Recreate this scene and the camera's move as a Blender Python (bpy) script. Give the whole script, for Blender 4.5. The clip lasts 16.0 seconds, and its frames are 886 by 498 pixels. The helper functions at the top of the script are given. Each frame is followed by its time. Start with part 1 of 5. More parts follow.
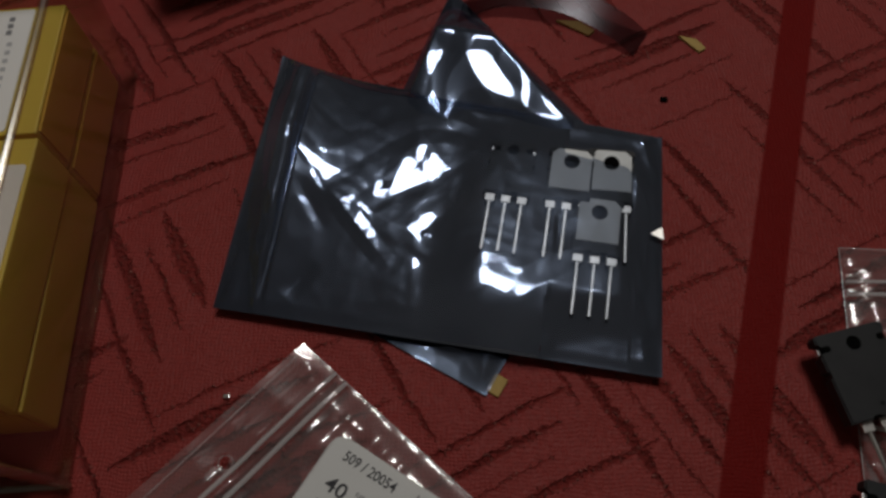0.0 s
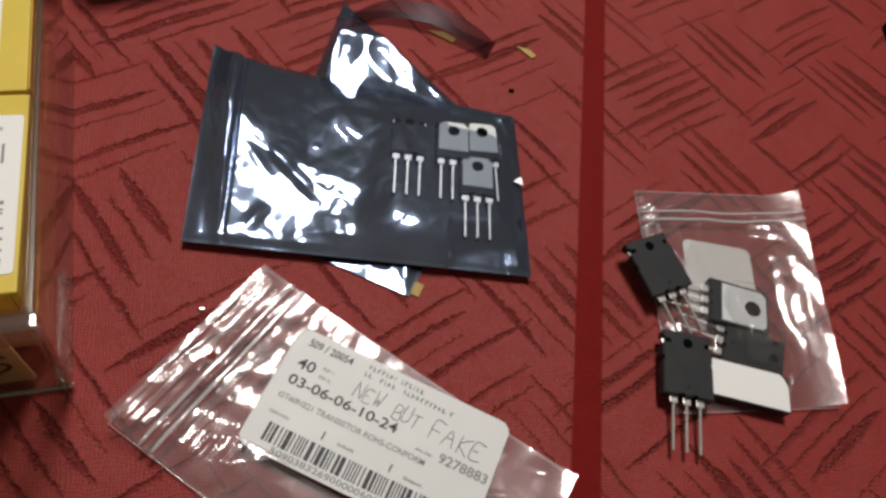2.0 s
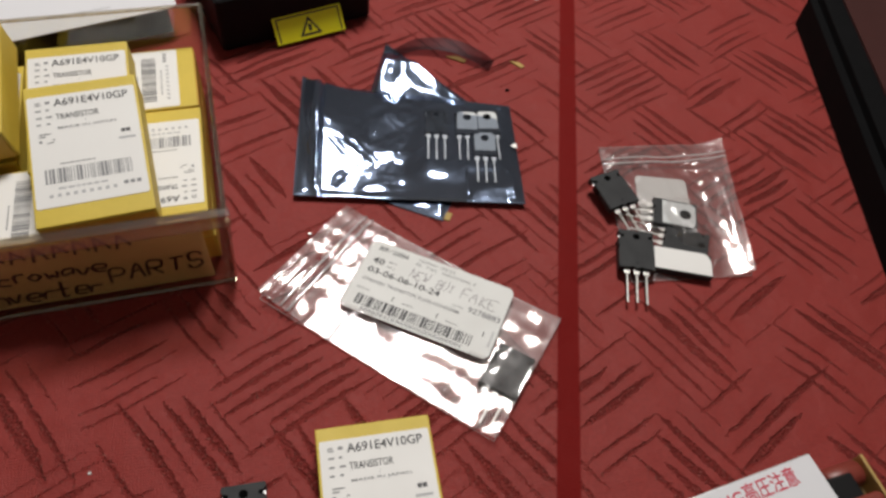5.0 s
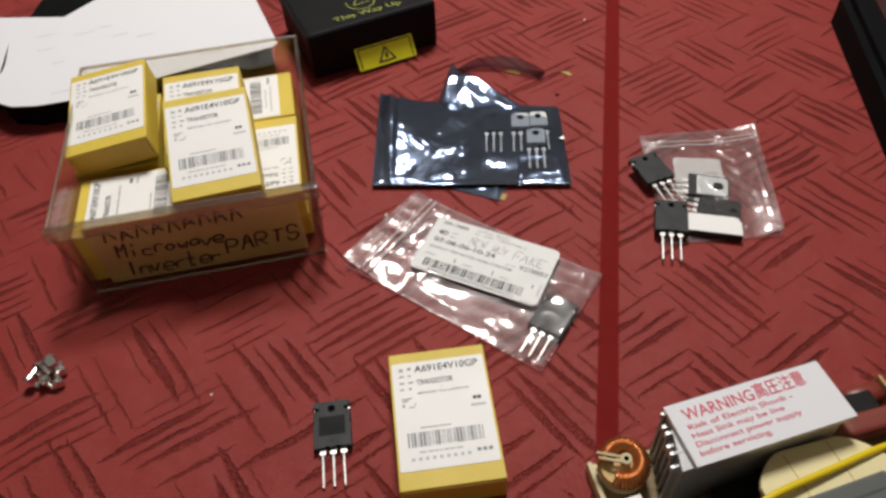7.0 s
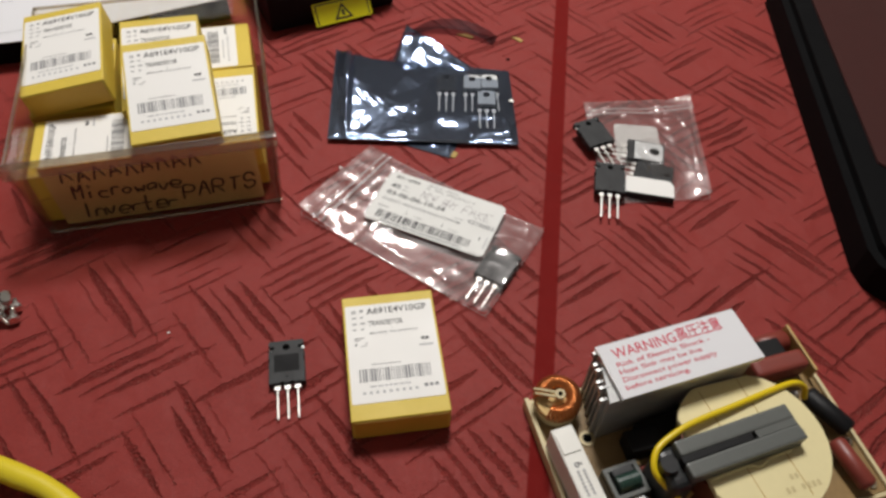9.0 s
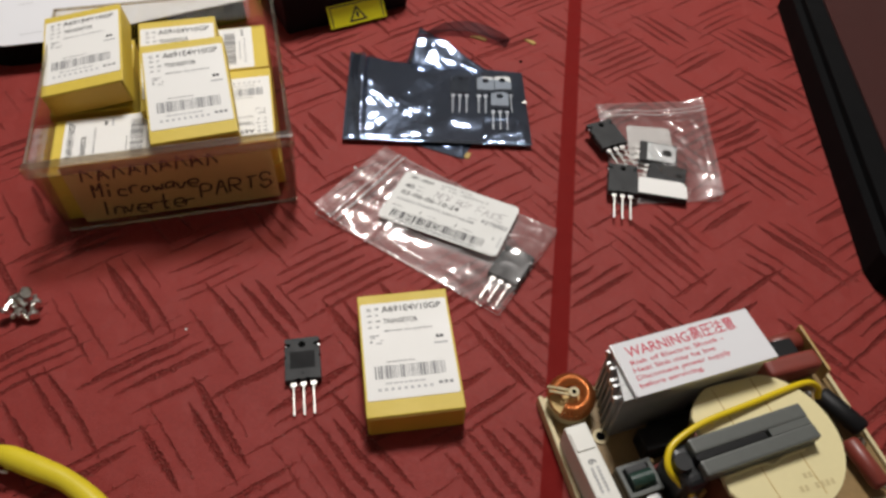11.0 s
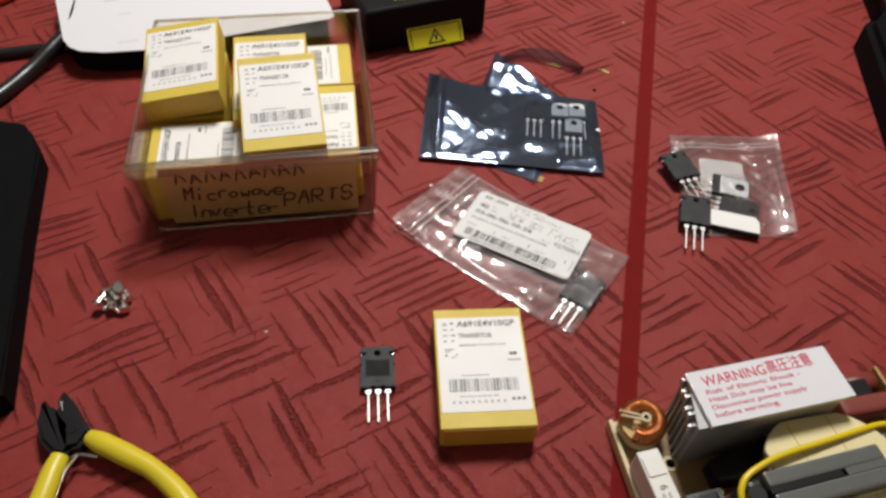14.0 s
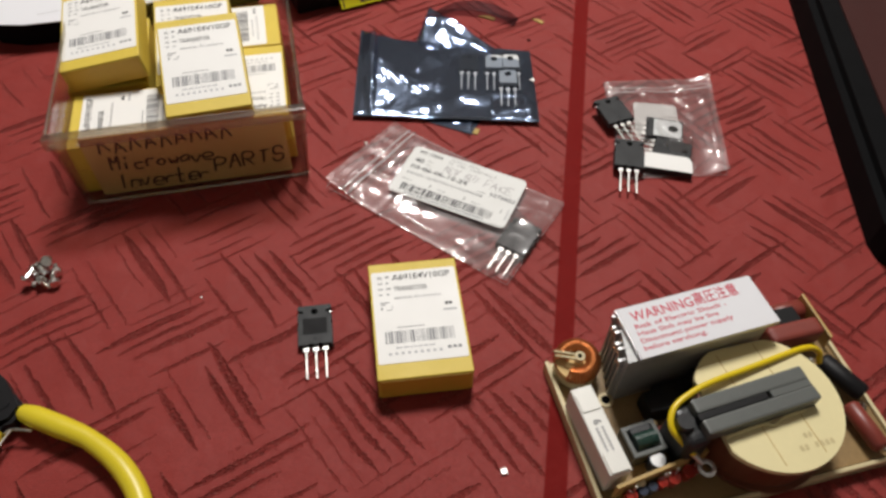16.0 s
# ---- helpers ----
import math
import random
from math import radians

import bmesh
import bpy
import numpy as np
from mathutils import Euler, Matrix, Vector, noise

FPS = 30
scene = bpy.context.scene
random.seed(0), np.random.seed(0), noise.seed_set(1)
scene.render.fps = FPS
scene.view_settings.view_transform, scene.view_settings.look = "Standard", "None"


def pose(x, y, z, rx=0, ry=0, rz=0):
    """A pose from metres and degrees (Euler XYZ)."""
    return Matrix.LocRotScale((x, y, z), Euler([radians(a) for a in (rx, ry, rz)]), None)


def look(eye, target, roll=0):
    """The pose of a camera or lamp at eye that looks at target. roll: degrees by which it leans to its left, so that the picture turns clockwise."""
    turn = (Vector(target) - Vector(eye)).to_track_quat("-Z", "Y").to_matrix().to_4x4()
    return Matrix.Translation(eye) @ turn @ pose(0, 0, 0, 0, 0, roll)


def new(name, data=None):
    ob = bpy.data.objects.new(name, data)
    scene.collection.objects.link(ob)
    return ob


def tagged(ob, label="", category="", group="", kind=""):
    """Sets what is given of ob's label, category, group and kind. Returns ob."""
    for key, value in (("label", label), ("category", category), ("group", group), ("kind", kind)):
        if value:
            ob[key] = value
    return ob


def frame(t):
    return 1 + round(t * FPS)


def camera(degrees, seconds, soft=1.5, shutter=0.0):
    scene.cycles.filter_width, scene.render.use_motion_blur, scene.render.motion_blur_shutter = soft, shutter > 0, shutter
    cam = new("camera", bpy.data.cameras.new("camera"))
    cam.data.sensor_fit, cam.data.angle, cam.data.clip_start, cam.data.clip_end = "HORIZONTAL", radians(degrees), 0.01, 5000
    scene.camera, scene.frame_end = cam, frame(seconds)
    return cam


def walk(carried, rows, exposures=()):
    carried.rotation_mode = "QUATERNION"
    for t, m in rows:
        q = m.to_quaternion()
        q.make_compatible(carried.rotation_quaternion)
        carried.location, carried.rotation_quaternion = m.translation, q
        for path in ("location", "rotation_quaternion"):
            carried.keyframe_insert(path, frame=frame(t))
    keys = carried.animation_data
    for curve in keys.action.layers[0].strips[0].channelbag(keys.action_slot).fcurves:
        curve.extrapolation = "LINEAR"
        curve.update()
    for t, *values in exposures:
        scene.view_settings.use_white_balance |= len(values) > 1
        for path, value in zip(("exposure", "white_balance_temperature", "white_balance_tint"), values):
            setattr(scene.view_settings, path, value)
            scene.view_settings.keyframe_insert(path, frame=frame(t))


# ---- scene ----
cam = camera(63.01, 16.0, soft=2.9)
PATH = [
    (0, (0.00380, 0.01112, 0.20780), (-0.01632, 0.19219, -0.14831), -5.58),
    (0.5, (-0.02341, -0.00641, 0.21318), (0.01933, 0.18263, -0.13673), 11.92),
    (1, (-0.03755, -0.02834, 0.23347), (0.04148, 0.15622, -0.11249), 19.21),
    (1.5, (-0.04617, -0.04785, 0.24712), (0.04885, 0.14079, -0.09256), 20.93),
    (2, (-0.04809, -0.05214, 0.24925), (0.04750, 0.14013, -0.08823), 21.07),
    (2.5, (-0.04799, -0.05781, 0.25431), (0.04555, 0.13717, -0.08219), 20.35),
    (3, (-0.05215, -0.07346, 0.26547), (0.03852, 0.12791, -0.06804), 18.52),
    (3.5, (-0.05956, -0.09507, 0.27240), (0.02629, 0.11122, -0.05937), 17.87),
    (4, (-0.05877, -0.10591, 0.28276), (0.01870, 0.10586, -0.04761), 14.85),
    (4.2, (-0.06001, -0.11994, 0.29793), (0.01263, 0.09494, -0.03154), 13.17),
    (6.3, (-0.06819, -0.26535, 0.34111), (0.00402, -0.01284, 0.03941), 3.10),
    (6.5, (-0.05933, -0.27038, 0.34402), (0.00384, -0.01294, 0.04446), 3.08),
    (7, (-0.05552, -0.27239, 0.34560), (-0.03912, -0.00828, 0.04564), -3.99),
    (7.5, (-0.07791, -0.27684, 0.35459), (-0.05517, -0.01529, 0.05281), -1.45),
    (8, (-0.06559, -0.27391, 0.36594), (-0.02946, -0.01529, 0.06293), 0.63),
    (8.5, (-0.06310, -0.27314, 0.35874), (-0.02246, -0.01688, 0.05431), 1.36),
    (9, (-0.06301, -0.29451, 0.35575), (-0.01723, -0.04729, 0.04465), 3.02),
    (11.3, (-0.07001, -0.29844, 0.35738), (-0.02884, -0.04799, 0.04822), 2.61),
    (11.5, (-0.07790, -0.29404, 0.35899), (-0.03863, -0.04185, 0.05100), 3.44),
    (12, (-0.08850, -0.28872, 0.35418), (-0.05995, -0.03645, 0.04507), 3.58),
    (12.5, (-0.09527, -0.29754, 0.35798), (-0.07037, -0.04294, 0.05047), 2.94),
    (13, (-0.10574, -0.30448, 0.36282), (-0.07925, -0.04461, 0.05989), 2.55),
    (13.5, (-0.10502, -0.30619, 0.36122), (-0.07713, -0.04587, 0.05880), 4.04),
    (14, (-0.09316, -0.30441, 0.36271), (-0.07007, -0.04409, 0.05989), 2.49),
    (14.5, (-0.08380, -0.29951, 0.36252), (-0.05911, -0.03869, 0.06026), 0.67),
    (15, (-0.06961, -0.29902, 0.36198), (-0.02924, -0.03897, 0.06074), 1.06),
    (15.5, (-0.06494, -0.30272, 0.36252), (-0.02306, -0.04851, 0.05655), 1.77),
    (16, (-0.07022, -0.31445, 0.35552), (-0.03316, -0.06750, 0.04304), 1.85),
]
EXPOSURES = [(0.0, -2.38), (0.3, -2.3), (0.5, -1.98), (0.7, -1.45), (1.0, -0.97), (1.4, -0.82), (4.2, -0.82), (6.3, -0.51), (12.2, -0.55), (13.2, -0.43), (16.0, -0.40)]
walk(cam, [(t, look(eye, target, roll)) for t, eye, target, roll in PATH], EXPOSURES)

# ---- light and exposure ----
world = bpy.data.worlds.new("world")
world.use_nodes = True
world.node_tree.nodes["Background"].inputs[0].default_value = (0.9, 0.85, 0.8, 1)
world.node_tree.nodes["Background"].inputs[1].default_value = 0.05
scene.world = world

LAMP = Vector((0.10, 0.70, 1.38))
lamp_data = bpy.data.lights.new("ceiling_lamp_light", "AREA")
lamp_data.shape, lamp_data.size, lamp_data.energy = "DISK", 0.38, 35.0
lamp_data.color = (1.0, 0.965, 0.92)
lamp_light = new("ceiling_lamp_light", lamp_data)
lamp_light.matrix_world = look(LAMP, (-0.05, 0.15, 0.0))


# ---- materials ----
def material(name, rgb, rough=0.5, metal=0.0, spec=0.5, var=0.0, scale=60.0, bump=0.0, bump_scale=None, dark=0.6, alpha=None, coat=0.0):
    """A principled surface with mottled colour at two scales and a fine relief."""
    m = bpy.data.materials.new(name)
    m.use_nodes = True
    nt = m.node_tree
    p = nt.nodes["Principled BSDF"]
    p.inputs["Base Color"].default_value = (*rgb, 1)
    p.inputs["Roughness"].default_value = rough
    p.inputs["Metallic"].default_value = metal
    p.inputs["Specular IOR Level"].default_value = spec
    p.inputs["Coat Weight"].default_value = coat
    co = nt.nodes.new("ShaderNodeTexCoord")
    if var:
        n1, n2 = nt.nodes.new("ShaderNodeTexNoise"), nt.nodes.new("ShaderNodeTexNoise")
        for n, s in ((n1, scale), (n2, scale * 9)):
            n.inputs["Scale"].default_value = s
            n.inputs["Detail"].default_value = 4
            nt.links.new(co.outputs["Object"], n.inputs["Vector"])
        add = nt.nodes.new("ShaderNodeMath")
        add.operation = "MULTIPLY_ADD"
        nt.links.new(n2.outputs["Fac"], add.inputs[0])
        add.inputs[1].default_value = 0.5
        nt.links.new(n1.outputs["Fac"], add.inputs[2])
        ramp = nt.nodes.new("ShaderNodeMapRange")
        ramp.inputs["From Min"].default_value, ramp.inputs["From Max"].default_value = 0.5, 1.0
        ramp.inputs["To Max"].default_value = var
        nt.links.new(add.outputs[0], ramp.inputs["Value"])
        mix = nt.nodes.new("ShaderNodeMix")
        mix.data_type = "RGBA"
        mix.inputs["A"].default_value = (*rgb, 1)
        mix.inputs["B"].default_value = (*[c * dark for c in rgb], 1)
        nt.links.new(ramp.outputs["Result"], mix.inputs["Factor"])
        nt.links.new(mix.outputs["Result"], p.inputs["Base Color"])
        rr = nt.nodes.new("ShaderNodeMapRange")
        rr.inputs["To Min"].default_value, rr.inputs["To Max"].default_value = max(0.02, rough - 0.08), min(1, rough + 0.1)
        nt.links.new(n1.outputs["Fac"], rr.inputs["Value"])
        nt.links.new(rr.outputs["Result"], p.inputs["Roughness"])
    if bump:
        nb = nt.nodes.new("ShaderNodeTexNoise")
        nb.inputs["Scale"].default_value = bump_scale or scale * 12
        nb.inputs["Detail"].default_value = 3
        nt.links.new(co.outputs["Object"], nb.inputs["Vector"])
        b = nt.nodes.new("ShaderNodeBump")
        b.inputs["Strength"].default_value = bump
        b.inputs["Distance"].default_value = 0.0004
        nt.links.new(nb.outputs["Fac"], b.inputs["Height"])
        nt.links.new(b.outputs["Normal"], p.inputs["Normal"])
    return m


def film(name, tint, gloss_tint, gloss, rough, crumple=0.0, crumple_scale=120.0, haze=0.0, milk=0.0):
    """Thin plastic film: light passes straight through, with a sheen on top."""
    m = bpy.data.materials.new(name)
    m.use_nodes = True
    nt = m.node_tree
    nt.nodes.remove(nt.nodes["Principled BSDF"])
    out = nt.nodes["Material Output"]
    tr, gl, mix = nt.nodes.new("ShaderNodeBsdfTransparent"), nt.nodes.new("ShaderNodeBsdfGlossy"), nt.nodes.new("ShaderNodeMixShader")
    tr.inputs["Color"].default_value = (*tint, 1)
    gl.inputs["Color"].default_value = (*gloss_tint, 1)
    gl.inputs["Roughness"].default_value = rough
    fr, pw, ad = nt.nodes.new("ShaderNodeLayerWeight"), nt.nodes.new("ShaderNodeMath"), nt.nodes.new("ShaderNodeMath")
    fr.inputs["Blend"].default_value = 0.5
    pw.operation, pw.inputs[1].default_value = "POWER", 5.0
    ad.operation, ad.use_clamp = "MULTIPLY_ADD", True
    ad.inputs[1].default_value, ad.inputs[2].default_value = 1 - gloss, gloss
    nt.links.new(fr.outputs["Facing"], pw.inputs[0])
    nt.links.new(pw.outputs[0], ad.inputs[0])
    nt.links.new(ad.outputs[0], mix.inputs[0])
    if milk:
        df, m3 = nt.nodes.new("ShaderNodeBsdfDiffuse"), nt.nodes.new("ShaderNodeMixShader")
        df.inputs["Color"].default_value = (0.85, 0.83, 0.83, 1)
        m3.inputs[0].default_value = milk
        nt.links.new(tr.outputs[0], m3.inputs[1])
        nt.links.new(df.outputs[0], m3.inputs[2])
        nt.links.new(m3.outputs[0], mix.inputs[1])
    else:
        nt.links.new(tr.outputs[0], mix.inputs[1])
    if haze:
        g2, m2 = nt.nodes.new("ShaderNodeBsdfGlossy"), nt.nodes.new("ShaderNodeMixShader")
        g2.inputs["Color"].default_value = (*gloss_tint, 1)
        g2.inputs["Roughness"].default_value = 0.30
        m2.inputs[0].default_value = haze
        nt.links.new(gl.outputs[0], m2.inputs[1])
        nt.links.new(g2.outputs[0], m2.inputs[2])
        nt.links.new(m2.outputs[0], mix.inputs[2])
    else:
        nt.links.new(gl.outputs[0], mix.inputs[2])
    nt.links.new(mix.outputs[0], out.inputs["Surface"])
    if crumple:
        co, nb, b = nt.nodes.new("ShaderNodeTexCoord"), nt.nodes.new("ShaderNodeTexNoise"), nt.nodes.new("ShaderNodeBump")
        nb.inputs["Scale"].default_value, nb.inputs["Detail"].default_value, nb.inputs["Distortion"].default_value = crumple_scale, 2, 0.6
        b.inputs["Strength"].default_value, b.inputs["Distance"].default_value = crumple, 0.002
        nt.links.new(co.outputs["Object"], nb.inputs["Vector"])
        nt.links.new(nb.outputs["Fac"], b.inputs["Height"])
        for n in (fr, gl):
            nt.links.new(b.outputs["Normal"], n.inputs["Normal"])
    return m


def cloth_material():
    """Red damask: flat woven ground, a basket pattern of rough sunken strokes, and one plain darker band."""
    m = bpy.data.materials.new("red_damask")
    m.use_nodes = True
    nt = m.node_tree
    p = nt.nodes["Principled BSDF"]
    p.inputs["Roughness"].default_value = 0.55
    p.inputs["Specular IOR Level"].default_value = 0.2
    p.inputs["Sheen Weight"].default_value = 0.0
    link = nt.links.new

    def math_node(op, a, b=None, c=None, clamp=False):
        n = nt.nodes.new("ShaderNodeMath")
        n.operation, n.use_clamp = op, clamp
        for k, v in enumerate((a, b, c)):
            if v is None:
                continue
            if isinstance(v, (int, float)):
                n.inputs[k].default_value = v
            else:
                link(v, n.inputs[k])
        return n.outputs[0]

    def noise_node(scale, detail=3.0, vector=None, rough=0.5):
        n = nt.nodes.new("ShaderNodeTexNoise")
        n.inputs["Scale"].default_value, n.inputs["Detail"].default_value, n.inputs["Roughness"].default_value = scale, detail, rough
        link(vector or co, n.inputs["Vector"])
        return n.outputs["Fac"]

    co = nt.nodes.new("ShaderNodeTexCoord").outputs["Object"]
    warp = nt.nodes.new("ShaderNodeTexNoise")
    warp.inputs["Scale"].default_value, warp.inputs["Detail"].default_value = 9, 1.5
    link(co, warp.inputs["Vector"])
    sub = nt.nodes.new("ShaderNodeVectorMath")
    sub.operation = "SUBTRACT"
    link(warp.outputs["Color"], sub.inputs[0])
    sub.inputs[1].default_value = (0.5, 0.5, 0.5)
    sc = nt.nodes.new("ShaderNodeVectorMath")
    sc.operation = "SCALE"
    link(sub.outputs[0], sc.inputs[0])
    sc.inputs["Scale"].default_value = 0.012
    adv = nt.nodes.new("ShaderNodeVectorMath")
    link(co, adv.inputs[0])
    link(sc.outputs[0], adv.inputs[1])
    def along_axis(degrees, cell, phase):
        n = nt.nodes.new("ShaderNodeVectorMath")
        n.operation = "DOT_PRODUCT"
        link(adv.outputs[0], n.inputs[0])
        n.inputs[1].default_value = (math.cos(radians(degrees)) / cell, math.sin(radians(degrees)) / cell, 0)
        return math_node("ADD", n.outputs["Value"], phase)

    u, v = along_axis(29.2, 0.0601, 0.5 + 3.435), along_axis(119.2, 0.0544, 0.5 - 0.481)
    jag = math_node("ADD", math_node("MULTIPLY", math_node("SUBTRACT", noise_node(260, 4, rough=0.7), 0.5), 0.50), math_node("MULTIPLY", math_node("SUBTRACT", noise_node(40, 2), 0.5), 0.40))

    def strokes(run, cross, shift, seed):
        """Blocks of long ragged strokes: every second cell of each row, overlapping the cells beside it a little."""
        row = math_node("FLOOR", cross)
        q = math_node("MULTIPLY_ADD", math_node("SUBTRACT", math_node("SUBTRACT", run, shift), row), 0.5, 0.5)
        block = math_node("FLOOR", q)
        pos = math_node("MULTIPLY_ADD", math_node("FRACT", q), 2.0, -1.0)
        # strokes lean a little against the cell
        lane = math_node("MULTIPLY_ADD", pos, 0.35, math_node("MULTIPLY", math_node("FRACT", cross), 7.0))
        sid, sf = math_node("FLOOR", lane), math_node("FRACT", lane)
        comb = nt.nodes.new("ShaderNodeCombineXYZ")
        link(block, comb.inputs[0]), link(math_node("ADD", row, seed), comb.inputs[1]), link(sid, comb.inputs[2])
        wn = nt.nodes.new("ShaderNodeTexWhiteNoise")
        link(comb.outputs[0], wn.inputs["Vector"])
        rs = nt.nodes.new("ShaderNodeSeparateColor")
        link(wn.outputs["Color"], rs.inputs[0])
        mid = math_node("MULTIPLY_ADD", rs.outputs[0], 0.36, -0.18)
        half = math_node("MULTIPLY_ADD", rs.outputs[1], 0.36, 0.36)
        reach = math_node("DIVIDE", math_node("ABSOLUTE", math_node("SUBTRACT", pos, mid)), half)
        taper = math_node("SUBTRACT", 1.0, math_node("POWER", reach, 2.5), clamp=True)
        off = math_node("ABSOLUTE", math_node("ADD", math_node("SUBTRACT", sf, 0.5), jag))
        rim = math_node("POWER", math_node("ABSOLUTE", math_node("MULTIPLY_ADD", math_node("FRACT", cross), 2.0, -1.0)), 5.0)
        width = math_node("MULTIPLY", math_node("MULTIPLY", taper, math_node("SUBTRACT", 1.0, rim)), math_node("MULTIPLY_ADD", rs.outputs[2], 0.42, -0.04))
        return math_node("SUBTRACT", math_node("MULTIPLY_ADD", math_node("GREATER_THAN", width, 0.03), 0.3, math_node("SUBTRACT", width, 0.3)), off)

    inside = math_node("MAXIMUM", strokes(u, v, 0.5, 0.0), strokes(v, u, 1.5, 40.0))
    hollow = math_node("MULTIPLY", math_node("SUBTRACT", inside, 0.10), 6.0, clamp=True)
    stroke = math_node("MULTIPLY_ADD", hollow, -0.42, math_node("MULTIPLY", inside, 7.0, clamp=True))
    grit = math_node("MULTIPLY_ADD", math_node("SUBTRACT", noise_node(700, 2), 0.5), 3.0, 0.72, clamp=True)
    worn = math_node("MULTIPLY_ADD", math_node("SUBTRACT", noise_node(16, 2), 0.5), 3.2, 0.66, clamp=True)
    stroke = math_node("MULTIPLY", math_node("MULTIPLY", stroke, grit), math_node("MULTIPLY_ADD", worn, 0.6, 0.4))
    # plain band
    sx = nt.nodes.new("ShaderNodeSeparateXYZ")
    link(co, sx.inputs[0])
    bx = math_node("ABSOLUTE", math_node("SUBTRACT", math_node("SUBTRACT", sx.outputs["X"], math_node("MULTIPLY", sx.outputs["Y"], 0.2805)), 0.0627))
    band = math_node("MULTIPLY", math_node("SUBTRACT", 0.0064, bx), 1100.0, clamp=True)
    stroke = math_node("MULTIPLY", stroke, math_node("SUBTRACT", 1.0, band))
    link(math_node("MULTIPLY_ADD", band, -0.18, 0.22), p.inputs["Specular IOR Level"])
    mott = math_node("MULTIPLY_ADD", noise_node(25, 4), 0.9, -0.15, clamp=True)
    base = nt.nodes.new("ShaderNodeMix")
    base.data_type = "RGBA"
    base.inputs["A"].default_value, base.inputs["B"].default_value = (*RED_A, 1), (*RED_B, 1)
    link(mott, base.inputs["Factor"])
    bm_ = nt.nodes.new("ShaderNodeMix")
    bm_.data_type = "RGBA"
    bm_.inputs["B"].default_value = (*RED_BAND, 1)
    link(band, bm_.inputs["Factor"]), link(base.outputs["Result"], bm_.inputs["A"])
    dk = nt.nodes.new("ShaderNodeMix")
    dk.data_type = "RGBA"
    dk.inputs["B"].default_value = (*RED_STROKE, 1)
    link(math_node("MULTIPLY", stroke, 0.36), dk.inputs["Factor"]), link(bm_.outputs["Result"], dk.inputs["A"])
    # loose pale fibres along the strokes, and highlights of their edges put into the colour
    wide = math_node("MULTIPLY", math_node("ADD", inside, 0.13), 6.0, clamp=True)
    fibre = math_node("MULTIPLY", math_node("MULTIPLY", math_node("SUBTRACT", noise_node(800, 2), 0.57), 8.0, clamp=True), math_node("MULTIPLY", wide, math_node("SUBTRACT", 1.0, band)))
    fb = nt.nodes.new("ShaderNodeMix")
    fb.data_type = "RGBA"
    fb.inputs["B"].default_value = (0.50, 0.19, 0.16, 1)
    link(math_node("MULTIPLY", fibre, 0.72), fb.inputs["Factor"]), link(dk.outputs["Result"], fb.inputs["A"])
    warp_t = math_node("SINE", math_node("MULTIPLY", math_node("ADD", sx.outputs["X"], math_node("MULTIPLY", noise_node(90, 1), 0.004)), 5200.0))
    weft_t = math_node("SINE", math_node("MULTIPLY", math_node("ADD", sx.outputs["Y"], math_node("MULTIPLY", noise_node(90, 1), 0.004)), 5200.0))
    thread = math_node("MULTIPLY", math_node("ADD", warp_t, weft_t), 0.5)
    speck = math_node("MULTIPLY_ADD", math_node("SUBTRACT", noise_node(520, 3, rough=0.7), 0.5), 1.5, math_node("MULTIPLY", thread, 0.10))
    tone = nt.nodes.new("ShaderNodeHueSaturation")
    link(math_node("MULTIPLY_ADD", math_node("MULTIPLY", speck, math_node("SUBTRACT", 1.0, math_node("MULTIPLY", band, 0.7))), 0.42, 1.0), tone.inputs["Value"])
    link(fb.outputs["Result"], tone.inputs["Color"])
    link(tone.outputs["Color"], p.inputs["Base Color"])
    # relief: sunken strokes over a fine weave and slow ripples
    weave = math_node("MULTIPLY_ADD", noise_node(1300, 1), 0.22, math_node("MULTIPLY", thread, 0.05))
    ripple = math_node("MULTIPLY", noise_node(30, 2), 2.2)
    h = math_node("ADD", math_node("ADD", math_node("MULTIPLY_ADD", fibre, 0.9, math_node("MULTIPLY", stroke, -1.5)), weave), ripple)
    b = nt.nodes.new("ShaderNodeBump")
    b.inputs["Strength"].default_value, b.inputs["Distance"].default_value = 1.0, 0.0015
    link(h, b.inputs["Height"])
    link(b.outputs["Normal"], p.inputs["Normal"])
    return m


RED_A, RED_B, RED_BAND, RED_STROKE = (0.262, 0.033, 0.028), (0.208, 0.025, 0.021), (0.160, 0.0095, 0.0085), (0.105, 0.011, 0.010)
CLOTH = cloth_material()
WALL = material("wall_paint", (0.82, 0.81, 0.78), 0.8, var=0.2, scale=3, bump=0.2)
CEILING = material("ceiling_paint", (0.8, 0.79, 0.76), 0.85, var=0.2, scale=3, bump=0.2)
FLOOR = material("floor_carpet", (0.46, 0.42, 0.37), 0.95, var=0.5, scale=8, bump=0.6)
TABLE_WOOD = material("table_wood", (0.2, 0.11, 0.06), 0.5, var=0.5, scale=10, bump=0.2)
CARTON = material("yellow_carton", (0.66, 0.49, 0.06), 0.55, var=0.35, scale=45, bump=0.15, dark=0.75)
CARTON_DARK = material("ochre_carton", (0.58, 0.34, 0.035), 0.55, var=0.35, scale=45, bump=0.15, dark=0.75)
PAPER = material("white_label", (0.80, 0.79, 0.77), 0.55, var=0.12, scale=50, bump=0.08, dark=0.85)
PAPER_GREY = material("grey_white_label", (0.66, 0.66, 0.64), 0.5, var=0.15, scale=50, bump=0.08, dark=0.85)
